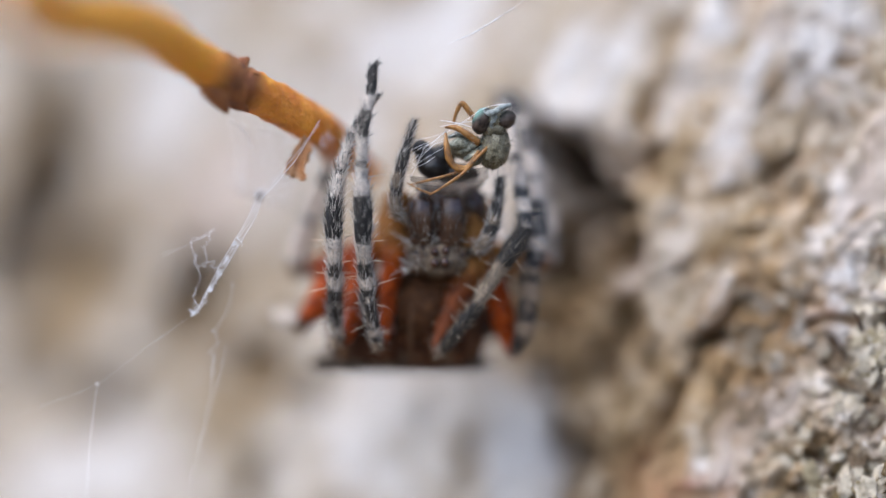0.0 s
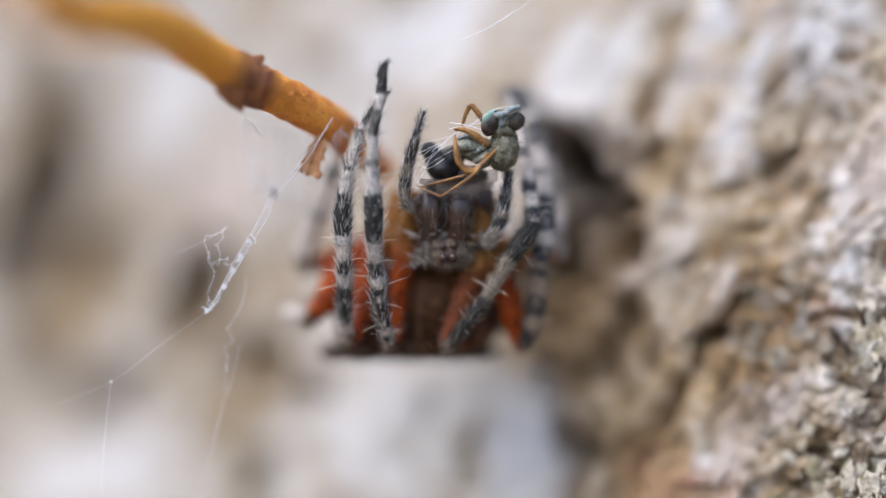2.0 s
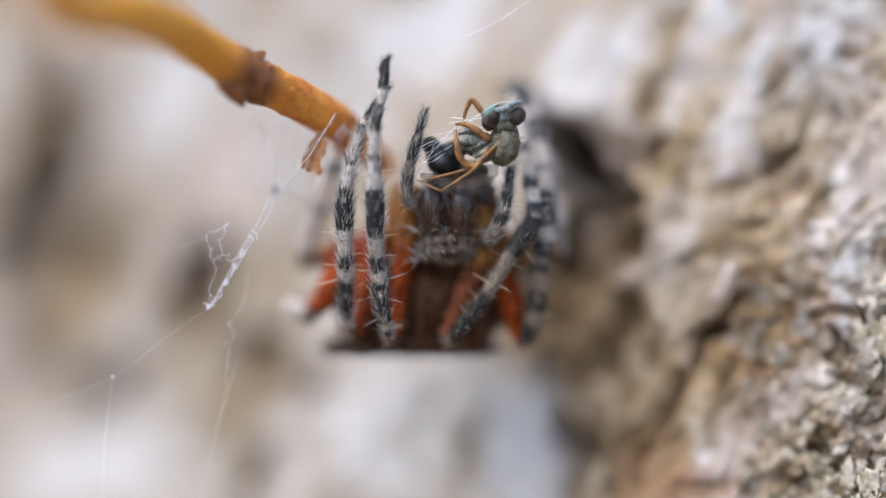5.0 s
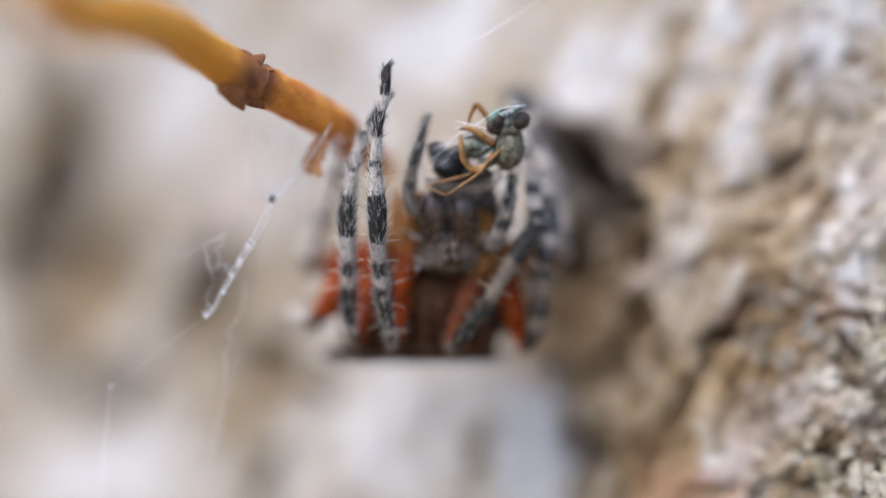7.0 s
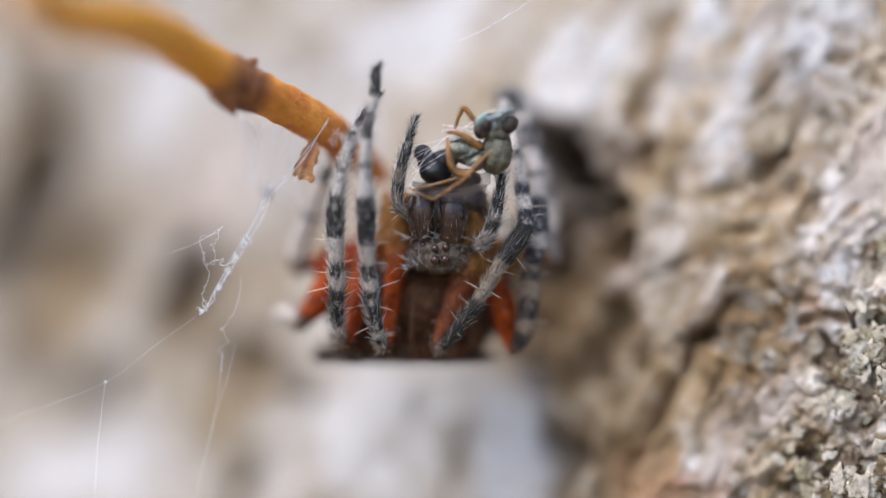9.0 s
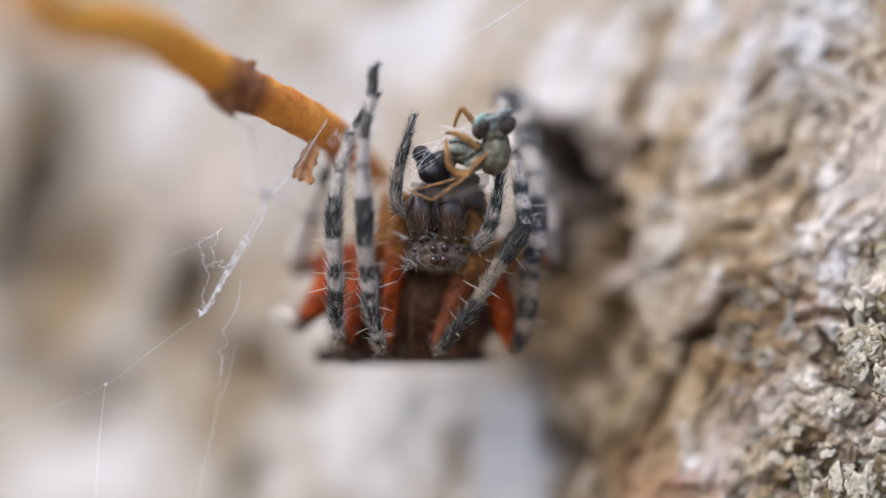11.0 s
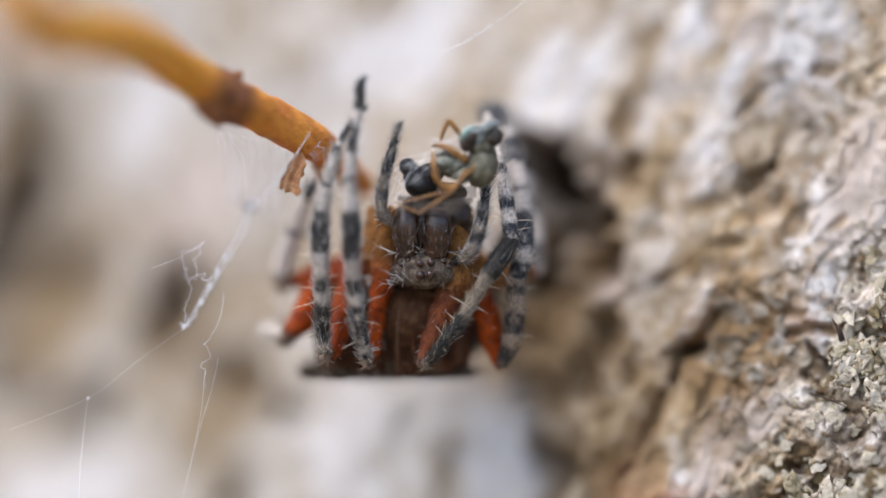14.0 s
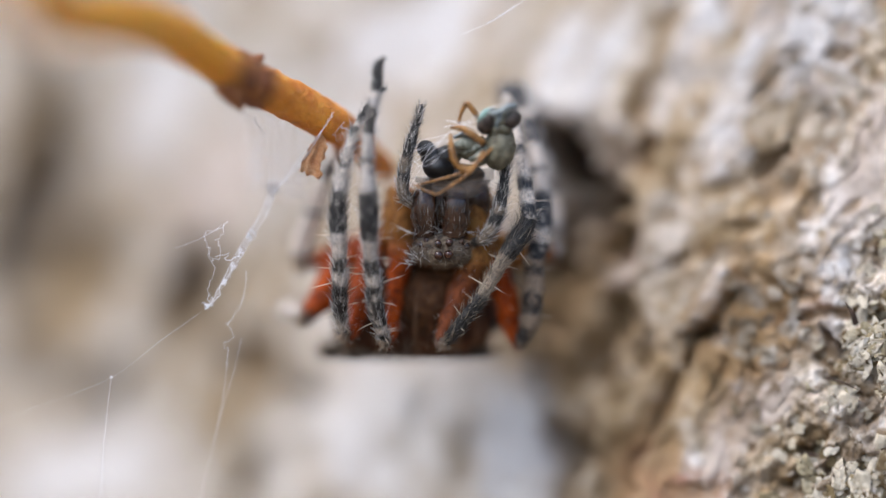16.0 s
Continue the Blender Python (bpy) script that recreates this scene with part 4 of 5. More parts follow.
limb("metatarsus", leg, [(1.44, 0.10, -0.63), (1.75, 0.10, -0.14), (2.16, 0.20, 0.44), (2.36, 0.30, 0.81)], [0.17, 0.23, 0.25, 0.2],
     rings((0.28, 1.1)), 400, 0.36, lean=0.85, skin=LEG_TAN, spines=[(0.5, 0, 0.4), (0.8, 180, 0.35), (0.9, 0, 0.45), (0.2, 0, 0.35)])
limb("tarsus", leg, [(2.36, 0.30, 0.78), (2.25, 0.50, 1.71), (2.07, 0.80, 2.72), (1.85, 1.30, 3.81), (1.72, 1.50, 4.24)], [0.21, 0.20, 0.17, 0.13, 0.08],
     rings((0.0, 0.12), (0.22, 0.32), (0.5, 0.56), (0.8, 0.9), depth=0.9), 320, 0.26, lean=0.85, skin=LEG_GREY, spines=[(0.1, 0, 0.4), (0.15, 10, 0.4), (0.2, 180, 0.3)])
knee(leg, (0.00, 0.48, -2.55), (0.15, 0.16, 0.19))

# second, third and fourth legs of that side
leg = thigh([(1.03, 1.70, 0.17), (1.58, 1.60, -0.76), (1.80, 1.50, -1.69), (1.98, 1.40, -2.47), (2.05, 1.35, -2.75)], [0.22, 0.30, 0.33, 0.20, 0.09], 0.1)
limb("tibia", leg, [(2.10, 1.10, -2.65), (2.35, 1.00, -1.99), (2.46, 0.95, -1.14), (2.49, 0.95, -0.29)], [0.16, 0.26, 0.28, 0.26],
     rings((-0.1, 0.24), (0.38, 0.62), (0.82, 0.93), depth=0.9), 380, 0.26, skin=LEG_DULL, spines=[(0.9, 0, 0.35), (0.4, 0, 0.3)])
limb("metatarsus", leg, [(2.49, 0.95, -0.37), (2.65, 0.95, 0.33), (2.70, 1.15, 1.41), (2.59, 1.50, 2.43), (2.41, 1.90, 3.14)], [0.25, 0.30, 0.27, 0.24, 0.22],
     rings((0.02, 0.17), (0.24, 0.52), (0.66, 0.72), (0.9, 1.0), depth=0.88), 300, 0.26, skin=LEG_GREY, spines=[(0.45, 0, 0.4), (0.2, 0, 0.35)])
limb("tarsus", leg, [(2.41, 1.90, 3.11), (2.29, 2.50, 3.86), (1.95, 2.80, 4.33), (1.58, 2.90, 4.33)], [0.22, 0.26, 0.34, 0.28],
     rings((0.0, 0.3), (0.4, 1.1), depth=0.85), 200, 0.2, skin=LEG_GREY)
leg = thigh([(1.03, 2.40, 0.02), (1.82, 2.40, -0.22), (2.68, 2.40, -0.14), (3.08, 2.50, -0.11)], [0.3, 0.36, 0.3, 0.22], 0.9, "tan banded thigh", FEMUR_BROWN)
limb("tibia", leg, [(3.08, 2.50, -0.14), (3.14, 2.50, 0.49), (3.08, 2.70, 1.27), (2.89, 2.70, 2.22)], [0.19, 0.21, 0.19, 0.16], rings((0.1, 0.36), (0.72, 0.84), depth=0.62), 160, 0.24, skin=LEG_GREY)
limb("metatarsus", leg, [(2.89, 2.70, 2.22), (2.61, 2.80, 3.16), (2.36, 2.90, 3.72)], [0.19, 0.17, 0.12], rings((0.3, 0.55)), 120, 0.22, skin=LEG_GREY)
leg = thigh([(0.57, 2.60, -0.46), (1.04, 2.80, -1.40), (1.23, 2.70, -2.34)], [0.3, 0.36, 0.2], 0.1)
limb("tibia", leg, [(1.23, 2.70, -2.31), (1.54, 2.90, -1.56), (1.77, 3.00, -0.62), (1.86, 3.00, 0.33)], [0.22, 0.36, 0.34, 0.2], rings((-0.1, 0.3), (0.4, 0.9)), 160, 0.22, skin=LEG_TAN)


belly = []


def build_body():
    # abdomen: a broad flat-backed box with upright ridges on its front and a dark rim
    g = Geo()

    def stripe(d):
        return 0.9 * math.exp(-((d.x - 0.19) / 0.06) ** 2) + 0.5 * math.exp(-((d.x + 0.62) / 0.16) ** 2) + 0.35 * math.exp(-((d.x - 0.66) / 0.12) ** 2)

    blob(g, (-0.86, 2.50, -1.66), (2.12, 1.15, 1.30), 56, 30, 0.05, 3.0, stripe, 0.36)
    belly.append(part("abdomen", g, ABDOMEN, spider, "dark brown abdomen with a flat back"))
    g = Geo()
    blob(g, (-1.07, 2.90, -2.84), (2.24, 1.3, 0.19), 110, 20, 0.36, 13.0, None, 0.42)
    belly.append(part("abdomen_rim", g, RIM, spider, "dark flat rim of the abdomen"))
    # a fringe of brown hairs over the rim
    f = Geo()
    rng = random.Random(12)
    for _ in range(620):
        u = rng.uniform(-1, 1)
        base = Vector((-1.13 + 2.2 * u, 1.50 + 0.5 * u * u + rng.gauss(0, 0.06), -2.68 + rng.gauss(0, 0.13)))
        hair(f, base, (rng.gauss(0, 0.5), -0.5, rng.gauss(0.2, 0.5)), rng.uniform(0.14, 0.34), 0.020, 0.6, rng.choice((0.1, 0.25, 0.45, 0.6, 0.9)))
    belly.append(part("fringe", f, BRISTLE_TAN, spider, "short brown hairs above the rim", kind="stuff"))
    # pale seam and two dark folds up the middle
    for pts, r, tone in (([(-0.74, 1.35, -2.81), (-0.76, 0.95, -1.99), (-0.69, 0.85, -1.10)], 0.05, 0.6), ([(-1.19, 1.35, -2.78), (-1.21, 1.00, -1.99), (-1.08, 1.00, -1.22)], 0.07, 0.0), ([(-0.29, 1.30, -2.78), (-0.31, 0.95, -1.99), (-0.37, 0.85, -1.14)], 0.07, 0.0)):
        g = Geo()
        tube(g, pts, [r, r * 1.1, r * 0.7], 18, 10, lambda u: tone, 0.3)
        belly.append(part("fold", g, ABDOMEN, spider))
    # head and chest
    g = Geo()
    blob(g, (-0.31, 2.10, -1.42), (1.32, 1.3, 1.2), 40, 26, 0.10, 2.5)
    blob(g, (-0.09, 1.10, -0.06), (0.86, 0.95, 0.52), 36, 22, 0.08, 3.0, None, 0.85)
    head = part("head", g, CARAPACE, spider, "brown head with pale hairs")
    g = Geo()
    blob(g, (-0.02, 0.52, -0.05), (0.80, 0.42, 0.48), 34, 22, 0.2, 5.0)
    part("eye_field", g, EYE_FIELD, head, "tan patch round the middle eyes")
    f = Geo()
    rng = random.Random(6)
    for _ in range(120):
        w, h = rng.uniform(-1, 1), rng.uniform(-1, 1)
        if w * w + h * h > 0.98 or (abs(w) < 0.3 and abs(h) < 0.4):
            continue
        base = Vector((-0.02, 0.52, -0.05)) + Vector((0.8 * w, -0.42 * math.sqrt(1 - w * w - h * h), 0.48 * h))
        hair(f, base, (0.5 * w + rng.gauss(0, 0.8), -0.15, 0.5 * h + rng.gauss(0, 0.6)), rng.uniform(0.09, 0.22), 0.014, 1.0, rng.choice((0.2, 0.6, 0.9, 0.95, 1.0)))
    for _ in range(44):
        w, h = rng.choice((-0.85, 0.8, 0.1)) + rng.gauss(0, 0.22), rng.gauss(-0.15, 0.4)
        if w * w + h * h > 0.95 or (abs(w) < 0.26 and abs(h) < 0.4):
            continue
        base = Vector((-0.02, 0.50, -0.05)) + Vector((0.82 * w, -0.44 * math.sqrt(1 - w * w - h * h), 0.50 * h))
        hair(f, base, (w + rng.gauss(0, 0.5), -0.25, h + rng.gauss(0, 0.5)), rng.uniform(0.2, 0.38), 0.019, 1.5, rng.choice((0.0, 0.05, 0.15, 0.9)))
    part("bristles", f, BRISTLE_TAN, head, kind="stuff")
    g = Geo()
    for _ in range(13):
        side = rng.choice((-1, -1, 0, 1))
        p = Vector((-0.02 + side * 0.55 + rng.gauss(0, 0.22), 0.06 + abs(side) * 0.16 + rng.gauss(0, 0.05), (0.30 if side == 0 else -0.05) + rng.gauss(0, 0.2)))
        if abs(p.x) < 0.3 and abs(p.z) < 0.2:
            continue
        w, ln = rng.uniform(-0.6, 0.6) + (math.pi if rng.random() < 0.4 else 0), rng.uniform(0.14, 0.32)
        d, up = Vector((math.cos(w), 0, math.sin(w))), Vector((-math.sin(w), -0.4, math.cos(w)))
        thread(g, [p, p + d * ln * 0.4 + up * ln * 0.22, p + d * ln * 0.8 + up * ln * 0.16, p + d * ln + up * ln * rng.uniform(-0.2, 0.1)], rng.uniform(0.006, 0.010), 9, 0.0, 4)
    part("curls", g, BRISTLE_TAN, head, "curled pale hairs over the eyes", kind="stuff")
    g = Geo()
    blob(g, (0.02, 1.60, -0.70), (0.95, 0.7, 0.34), 30, 14, 0.4, 4.0)
    part("chin", g, CARAPACE, head, "brown fold under the eyes")
    f = Geo()
    rng = random.Random(4)
    for _ in range(300):
        w, h = rng.uniform(-1, 1), rng.uniform(-0.55, 1)
        base = Vector((-0.09, 1.10, -0.06)) + Vector((0.84 * w, -0.92 * math.sqrt(max(0.05, 1 - w * w * 0.8 - h * h * 0.5)), 0.5 * h))
        hair(f, base, (w * 0.6 + rng.gauss(0, 0.5), -0.5, 0.35 * h + rng.gauss(0, 0.5)), rng.uniform(0.12, 0.30), 0.014, 0.9, 0.2 if rng.random() < 0.12 else 0.95)
    for k in range(30):
        u = k / 29
        base = Vector((-0.95, 0.35, 0.45)).lerp(Vector((0.64, 0.35, 0.45)), u)
        hair(f, base, (1.4 * (u - 0.5) + rng.gauss(0, 0.6), -0.3, 0.35 + rng.gauss(0, 0.25)), rng.uniform(0.28, 0.55), 0.020, 1.4, rng.choice((0.0, 0.05, 0.3)))
    for k in range(26):
        base = Vector((-0.71, 0.20, -0.26)) + Vector((rng.gauss(0, 0.16), rng.gauss(0, 0.05), rng.gauss(0, 0.12)))
        hair(f, base, (-0.7 + rng.gauss(0, 0.4), -0.5, rng.gauss(0, 0.4)), rng.uniform(0.2, 0.45), 0.018, 1.4, rng.choice((0.0, 0.2, 0.4)))
    for _ in range(260):
        w, h = rng.uniform(-1, 1), rng.uniform(-0.9, 0.5)
        base = Vector((-0.31, 2.10, -1.42)) + Vector((1.3 * w, -1.28 * math.sqrt(max(0.03, 1 - w * w - h * h)), 1.18 * h))
        hair(f, base, (w + rng.gauss(0, 0.4), -0.7, rng.gauss(0, 0.5)), rng.uniform(0.10, 0.22), 0.012, 0.6, 0.96 if rng.random() < 0.85 else 0.6)
    part("bristles", f, BRISTLE, head, kind="stuff")
    for p, r in (((-0.12, 0.05, -0.17), 0.125), ((0.15, 0.05, -0.15), 0.125), ((-0.13, 0.08, 0.14), 0.11), ((0.17, 0.08, 0.17), 0.11),
                 ((-0.60, 0.34, 0.11), 0.10), ((-0.45, 0.30, 0.23), 0.09), ((0.64, 0.34, 0.08), 0.10), ((0.51, 0.30, 0.20), 0.09)):
        g = Geo()
        blob(g, p, (r, r, r), 14, 10, 0)
        part("eye", g, EYE, spider, "small glossy dark brown eye")
    # hips beside the jaws
    for p, size in (((1.06, 1.55, 0.61), (0.46, 0.5, 1.05)), ((-1.31, 1.60, 0.82), (0.42, 0.5, 0.85)), ((1.50, 2.00, -0.11), (0.5, 0.5, 0.6))):
        g = Geo()
        blob(g, p, size, 24, 18, 0.25, 3.0)
        part("hip", g, FEMUR_BROWN, spider, "ochre brown hip")
    # jaws stand upright over the head and hold the fly
    for pts, rr in (([(-0.46, 0.55, 0.48), (-0.52, 0.30, 1.01), (-0.49, 0.30, 1.55)], [0.36, 0.36, 0.31]),
                    ([(0.29, 0.55, 0.45), (0.34, 0.30, 1.01), (0.34, 0.35, 1.61)], [0.38, 0.39, 0.35])):
        g = Geo()
        c, r = tube(g, pts, rr, 20, 18, None, 0.05)
        jaw = part("chelicera", g, CHELICERA, spider, "glossy red-brown jaw")
        f = Geo()
        fur(f, c, r, 110, 0.34, 0.013, lambda u: 0.85, 0.88, 0.0, 0.6, 0.22)
        part("bristles", f, BRISTLE, jaw, kind="stuff")
        g = Geo()
        tip = Vector(pts[2])
        tube(g, [tip, tip + Vector((0.08, -0.05, 0.2)), tip + Vector((0.18, 0.0, 0.36))], [0.14, 0.11, 0.03], 10, 8)
        part("fang", g, BLACK, jaw)
    # lip plates in dark brown between the jaws
    g = Geo()
    blob(g, (-0.03, 0.85, 1.22), (0.86, 0.5, 0.80), 28, 16, 0.12, 3.0)
    blob(g, (0.83, 1.00, 1.38), (0.50, 0.4, 0.62), 24, 14, 0.2, 3.0)
    part("mouth_plate", g, CHELICERA, spider)


def palp(points, radii, spans, hairs):
    g = Geo()
    c, r = tube(g, points, radii, 26, 12, rings(*spans), 0.15)
    ob = part("pedipalp", g, LEG_TAN, spider, "dark hairy feeler", origin=points[0])
    f = Geo()
    fur(f, c, r, hairs, 0.3, 0.018, rings(*spans), 0.76, 0.1, pale_mix=0.35)
    rng = random.Random(2)
    tan, a, b = frames_along(c)
    for k in range(60):
        i = rng.randrange(4, 25)
        w = rng.uniform(0, 6.28)
        out = math.cos(w) * a[i] + math.sin(w) * b[i]
        hair(f, c[i] + out * r[i] * 0.8, out + tan[i] * 0.5, rng.uniform(0.2, 0.42), 0.016, 0.2, rng.choice((0.1, 0.8, 0.95)))
    part("bristles", f, BRISTLE, ob, kind="stuff")
    return ob


build_body()
palp_far = palp([(-0.65, 0.50, 1.06), (-1.10, 0.10, 1.47), (-1.07, -0.03, 2.16), (-0.87, -0.09, 3.00), (-0.61, -0.09, 3.90)], [0.13, 0.16, 0.15, 0.125, 0.04], [(0.35, 0.42), (0.55, 1.1)], 420)
palp_near = palp([(0.80, 0.60, 0.17), (1.13, 0.15, 0.35), (1.41, 0.00, 0.86), (1.56, 0.05, 1.47), (1.67, 0.15, 2.22)], [0.14, 0.155, 0.175, 0.15, 0.08], [(0.0, 0.12), (0.38, 0.5), (0.58, 1.1)], 420)

# ---- fly in the jaws ----
FLY_AT = (0.02, 0.02, 1.70)
fly = thing("fly", FLY_AT, "small dead grey-green fly with amber legs held in the spider's jaws", "fly")


def build_fly():
    g = Geo()
    blob(g, (1.50, -0.32, 3.52), (0.34, 0.28, 0.27), 30, 20, 0.35, 5.0)
    head = part("head", g, FLY_SKIN, fly, "small grey-brown head")
    g = Geo()
    tube(g, [(1.19, -0.54, 3.70), (1.46, -0.64, 3.66), (1.72, -0.64, 3.79), (1.96, -0.58, 3.89)], [0.05, 0.09, 0.085, 0.05], 18, 10, None, 0.5)
    tube(g, [(1.52, -0.58, 3.60), (1.45, -0.52, 3.36), (1.37, -0.42, 3.06)], [0.085, 0.07, 0.04], 14, 10, None, 0.5)
    part("face", g, FLY_FACE, head, "pale grey-white face")
    for p, size, turn, green in (((1.18, -0.40, 3.46), (0.25, 0.29, 0.38), (0, 24, 0), True), ((1.84, -0.36, 3.50), (0.28, 0.27, 0.25), (0, -30, 0), False)):
        g = Geo()
        blob(g, p, size, 28, 18, 0.09, 2, (lambda d: max(0.0, min(1.0, (d.z * 0.7 - d.x * 0.9 - 0.35) * 1.6))) if green else (lambda d: 0.12 * max(0, d.z)), 1.0, turn)
        part("eye", g, FLY_EYE, head, "large faceted eye with a green sheen" if green else "large dark faceted eye")
    g = Geo()
    tube(g, [(1.37, -0.54, 3.70), (1.32, -0.60, 3.71), (1.28, -0.65, 3.68)], [0.08, 0.09, 0.03], 8, 8)
    tube(g, [(1.74, -0.51, 3.79), (1.84, -0.57, 3.86), (1.96, -0.60, 3.91)], [0.07, 0.06, 0.02], 8, 8)
    part("antennae", g, BLACK, head)
    g = Geo()
    blob(g, (1.53, -0.14, 2.73), (0.42, 0.44, 0.58), 44, 32, 0.14, 6.0, None, 0.95, (0, 10, 0))
    blob(g, (1.53, -0.22, 3.25), (0.34, 0.34, 0.30), 26, 18, 0.2, 5.0)
    part("thorax", g, FLY_SKIN, fly, "grey-brown dusted thorax")
    f = Geo()
    rng = random.Random(7)
    for _ in range(90):
        d = Vector((rng.gauss(0, 1), rng.gauss(-0.8, 0.8), rng.gauss(0, 1))).normalized()
        hair(f, Vector((1.56, -0.14, 2.73)) + Vector((d.x * 0.44, d.y * 0.46, d.z * 0.6)), d, rng.uniform(0.1, 0.3), 0.012, 0.3, 1.0)
    part("bristles", f, BRISTLE, fly, kind="stuff")
    g = Geo()
    blob(g, (0.83, -0.04, 2.74), (0.50, 0.28, 0.34), 30, 20, 0.3, 5.0)
    part("thorax_side", g, FLY_SKIN, fly, "dark grey-green side of the thorax")
    for pts, rr, skin in (([(0.29, -0.22, 3.02), (0.58, -0.26, 3.10), (0.89, -0.26, 2.98)], [0.05, 0.09, 0.06], FLY_FACE),
                          ([(0.34, -0.17, 2.80), (0.63, -0.26, 2.85), (0.96, -0.26, 2.73)], [0.09, 0.16, 0.11], FLY_GREEN),
                          ([(0.58, -0.26, 2.59), (0.88, -0.34, 2.73), (1.19, -0.32, 2.97)], [0.05, 0.08, 0.05], FLY_GREEN),
                          ([(0.73, -0.28, 2.40), (1.04, -0.36, 2.56), (1.28, -0.34, 2.79)], [0.07, 0.11, 0.06], FLY_GREEN),
                          ([(0.89, -0.26, 2.24), (1.11, -0.32, 2.39), (1.28, -0.32, 2.55)], [0.05, 0.09, 0.05], FLY_SKIN)):
        g = Geo()
        tube(g, pts, rr, 18, 12, None, 0.5)
        part("side_plate", g, skin, fly, "pale green side plate")
    g = Geo()
    blob(g, (-0.12, 0.14, 2.20), (0.44, 0.38, 0.34), 32, 22, 0.08, 2.0, None, 1.0, (0, 15, 0))
    blob(g, (-0.47, 0.16, 2.72), (0.25, 0.27, 0.23), 22, 14, 0.06)
    # added fillers: solid black for the dark cavity and gap behind the legs
    blob(g, (-0.27, 0.26, 2.46), (0.32, 0.30, 0.32), 22, 16, 0.12, 3.0)
    blob(g, (0.12, 0.24, 2.52), (0.36, 0.30, 0.30), 22, 16, 0.15, 3.0)
    blob(g, (0.52, 0.38, 2.04), (0.62, 0.35, 0.27), 26, 16, 0.2, 3.0)
    part("abdomen", g, BLACK, fly, "glossy black abdomen with added black filler")
    legs = [([(0.41, -0.26, 3.39), (0.52, -0.32, 3.74), (0.64, -0.37, 3.93), (0.82, -0.37, 3.73), (1.05, -0.35, 3.43)], [0.05, 0.08, 0.095, 0.10, 0.10]),
            ([(0.20, -0.42, 3.28), (0.43, -0.51, 3.27), (0.73, -0.54, 3.12), (1.10, -0.45, 2.85)], [0.05, 0.09, 0.12, 0.12]),
            ([(0.20, -0.42, 3.12), (0.23, -0.51, 2.79), (0.33, -0.54, 2.36), (0.55, -0.53, 2.12), (0.82, -0.48, 2.15)], [0.04, 0.10, 0.13, 0.09, 0.07]),
            ([(1.34, -0.48, 2.73), (1.00, -0.57, 2.39), (0.79, -0.57, 2.14), (0.24, -0.54, 1.72), (-0.18, -0.48, 1.46)], [0.06, 0.065, 0.06, 0.045, 0.03]),
            ([(-0.18, -0.48, 1.46), (-0.52, -0.42, 1.60), (-0.82, -0.32, 1.75)], [0.05, 0.035, 0.02]),
            ([(0.82, -0.48, 2.15), (0.24, -0.38, 1.97), (-0.37, -0.32, 1.81), (-0.73, -0.26, 1.72)], [0.06, 0.05, 0.045, 0.03]),
            ([(0.24, -0.35, 2.73), (0.43, -0.45, 2.27), (0.73, -0.48, 2.18), (1.10, -0.48, 2.63)], [0.04, 0.07, 0.09, 0.06])]
    for pts, rr in legs:
        g = Geo()
        c, r = tube(g, pts, [q * 0.78 for q in rr], 22, 9, None, 0.15)
        lg = part("leg", g, FLY_LEG, fly, "thin amber leg")
        f = Geo()
        fur(f, c, r, 40, 0.10, 0.010, lambda u: 1.0, 0.6)
        part("bristles", f, BRISTLE, lg, kind="stuff")
    # folded wing: a thin veined sheet
    for pts, wide in (([(-0.75, -0.20, 1.88), (0.09, -0.20, 1.74), (0.86, -0.18, 1.84), (1.38, -0.10, 2.06)], (0.06, 0.20, 0.29, 0.16)),
                      ([(-0.60, 0.02, 1.67), (0.24, 0.02, 1.55), (0.93, 0.08, 1.64), (1.29, 0.18, 1.82)], (0.08, 0.16, 0.20, 0.06))):
        g = Geo()
        c = spline([(*p, w) for p, w in zip(pts, wide)], 20)
        v, faces = [], []
        for q in c:
            for k in range(7):
                t = k / 6 - 0.5
                x = Vector((q[0], q[1] + 0.10 * math.cos(t * 6), q[2] + 2 * t * q[3]))
                v += [tuple(x + Vector((0, -0.005, 0))), tuple(x + Vector((0, 0.005, 0)))]
        for i in range(19):
            for k in range(6):
                o = (i * 7 + k) * 2
                faces += [(o, o + 2, o + 16, o + 14), (o + 1, o + 15, o + 17, o + 3)]
        for i in range(19):
            for k, flip in ((0, 0), (6, 1)):
                o = (i * 7 + k) * 2
                faces.append((o, o + 14, o + 15, o + 1) if not flip else (o, o + 1, o + 15, o + 14))
        g.add(v, faces)
        wing = part("wing", g, WING, fly, "clear brownish folded wing")
        g = Geo()
        for e in (-0.98, -0.3, 0.35, 0.98):
            line = [(q[0], q[1] + 0.10 * math.cos(e * 3) - 0.008, q[2] + e * q[3]) for q in c[::3]]
            thread(g, line, 0.008)
        part("veins", g, BLACK, wing)
    # silk wrapped over it
    g = Geo()
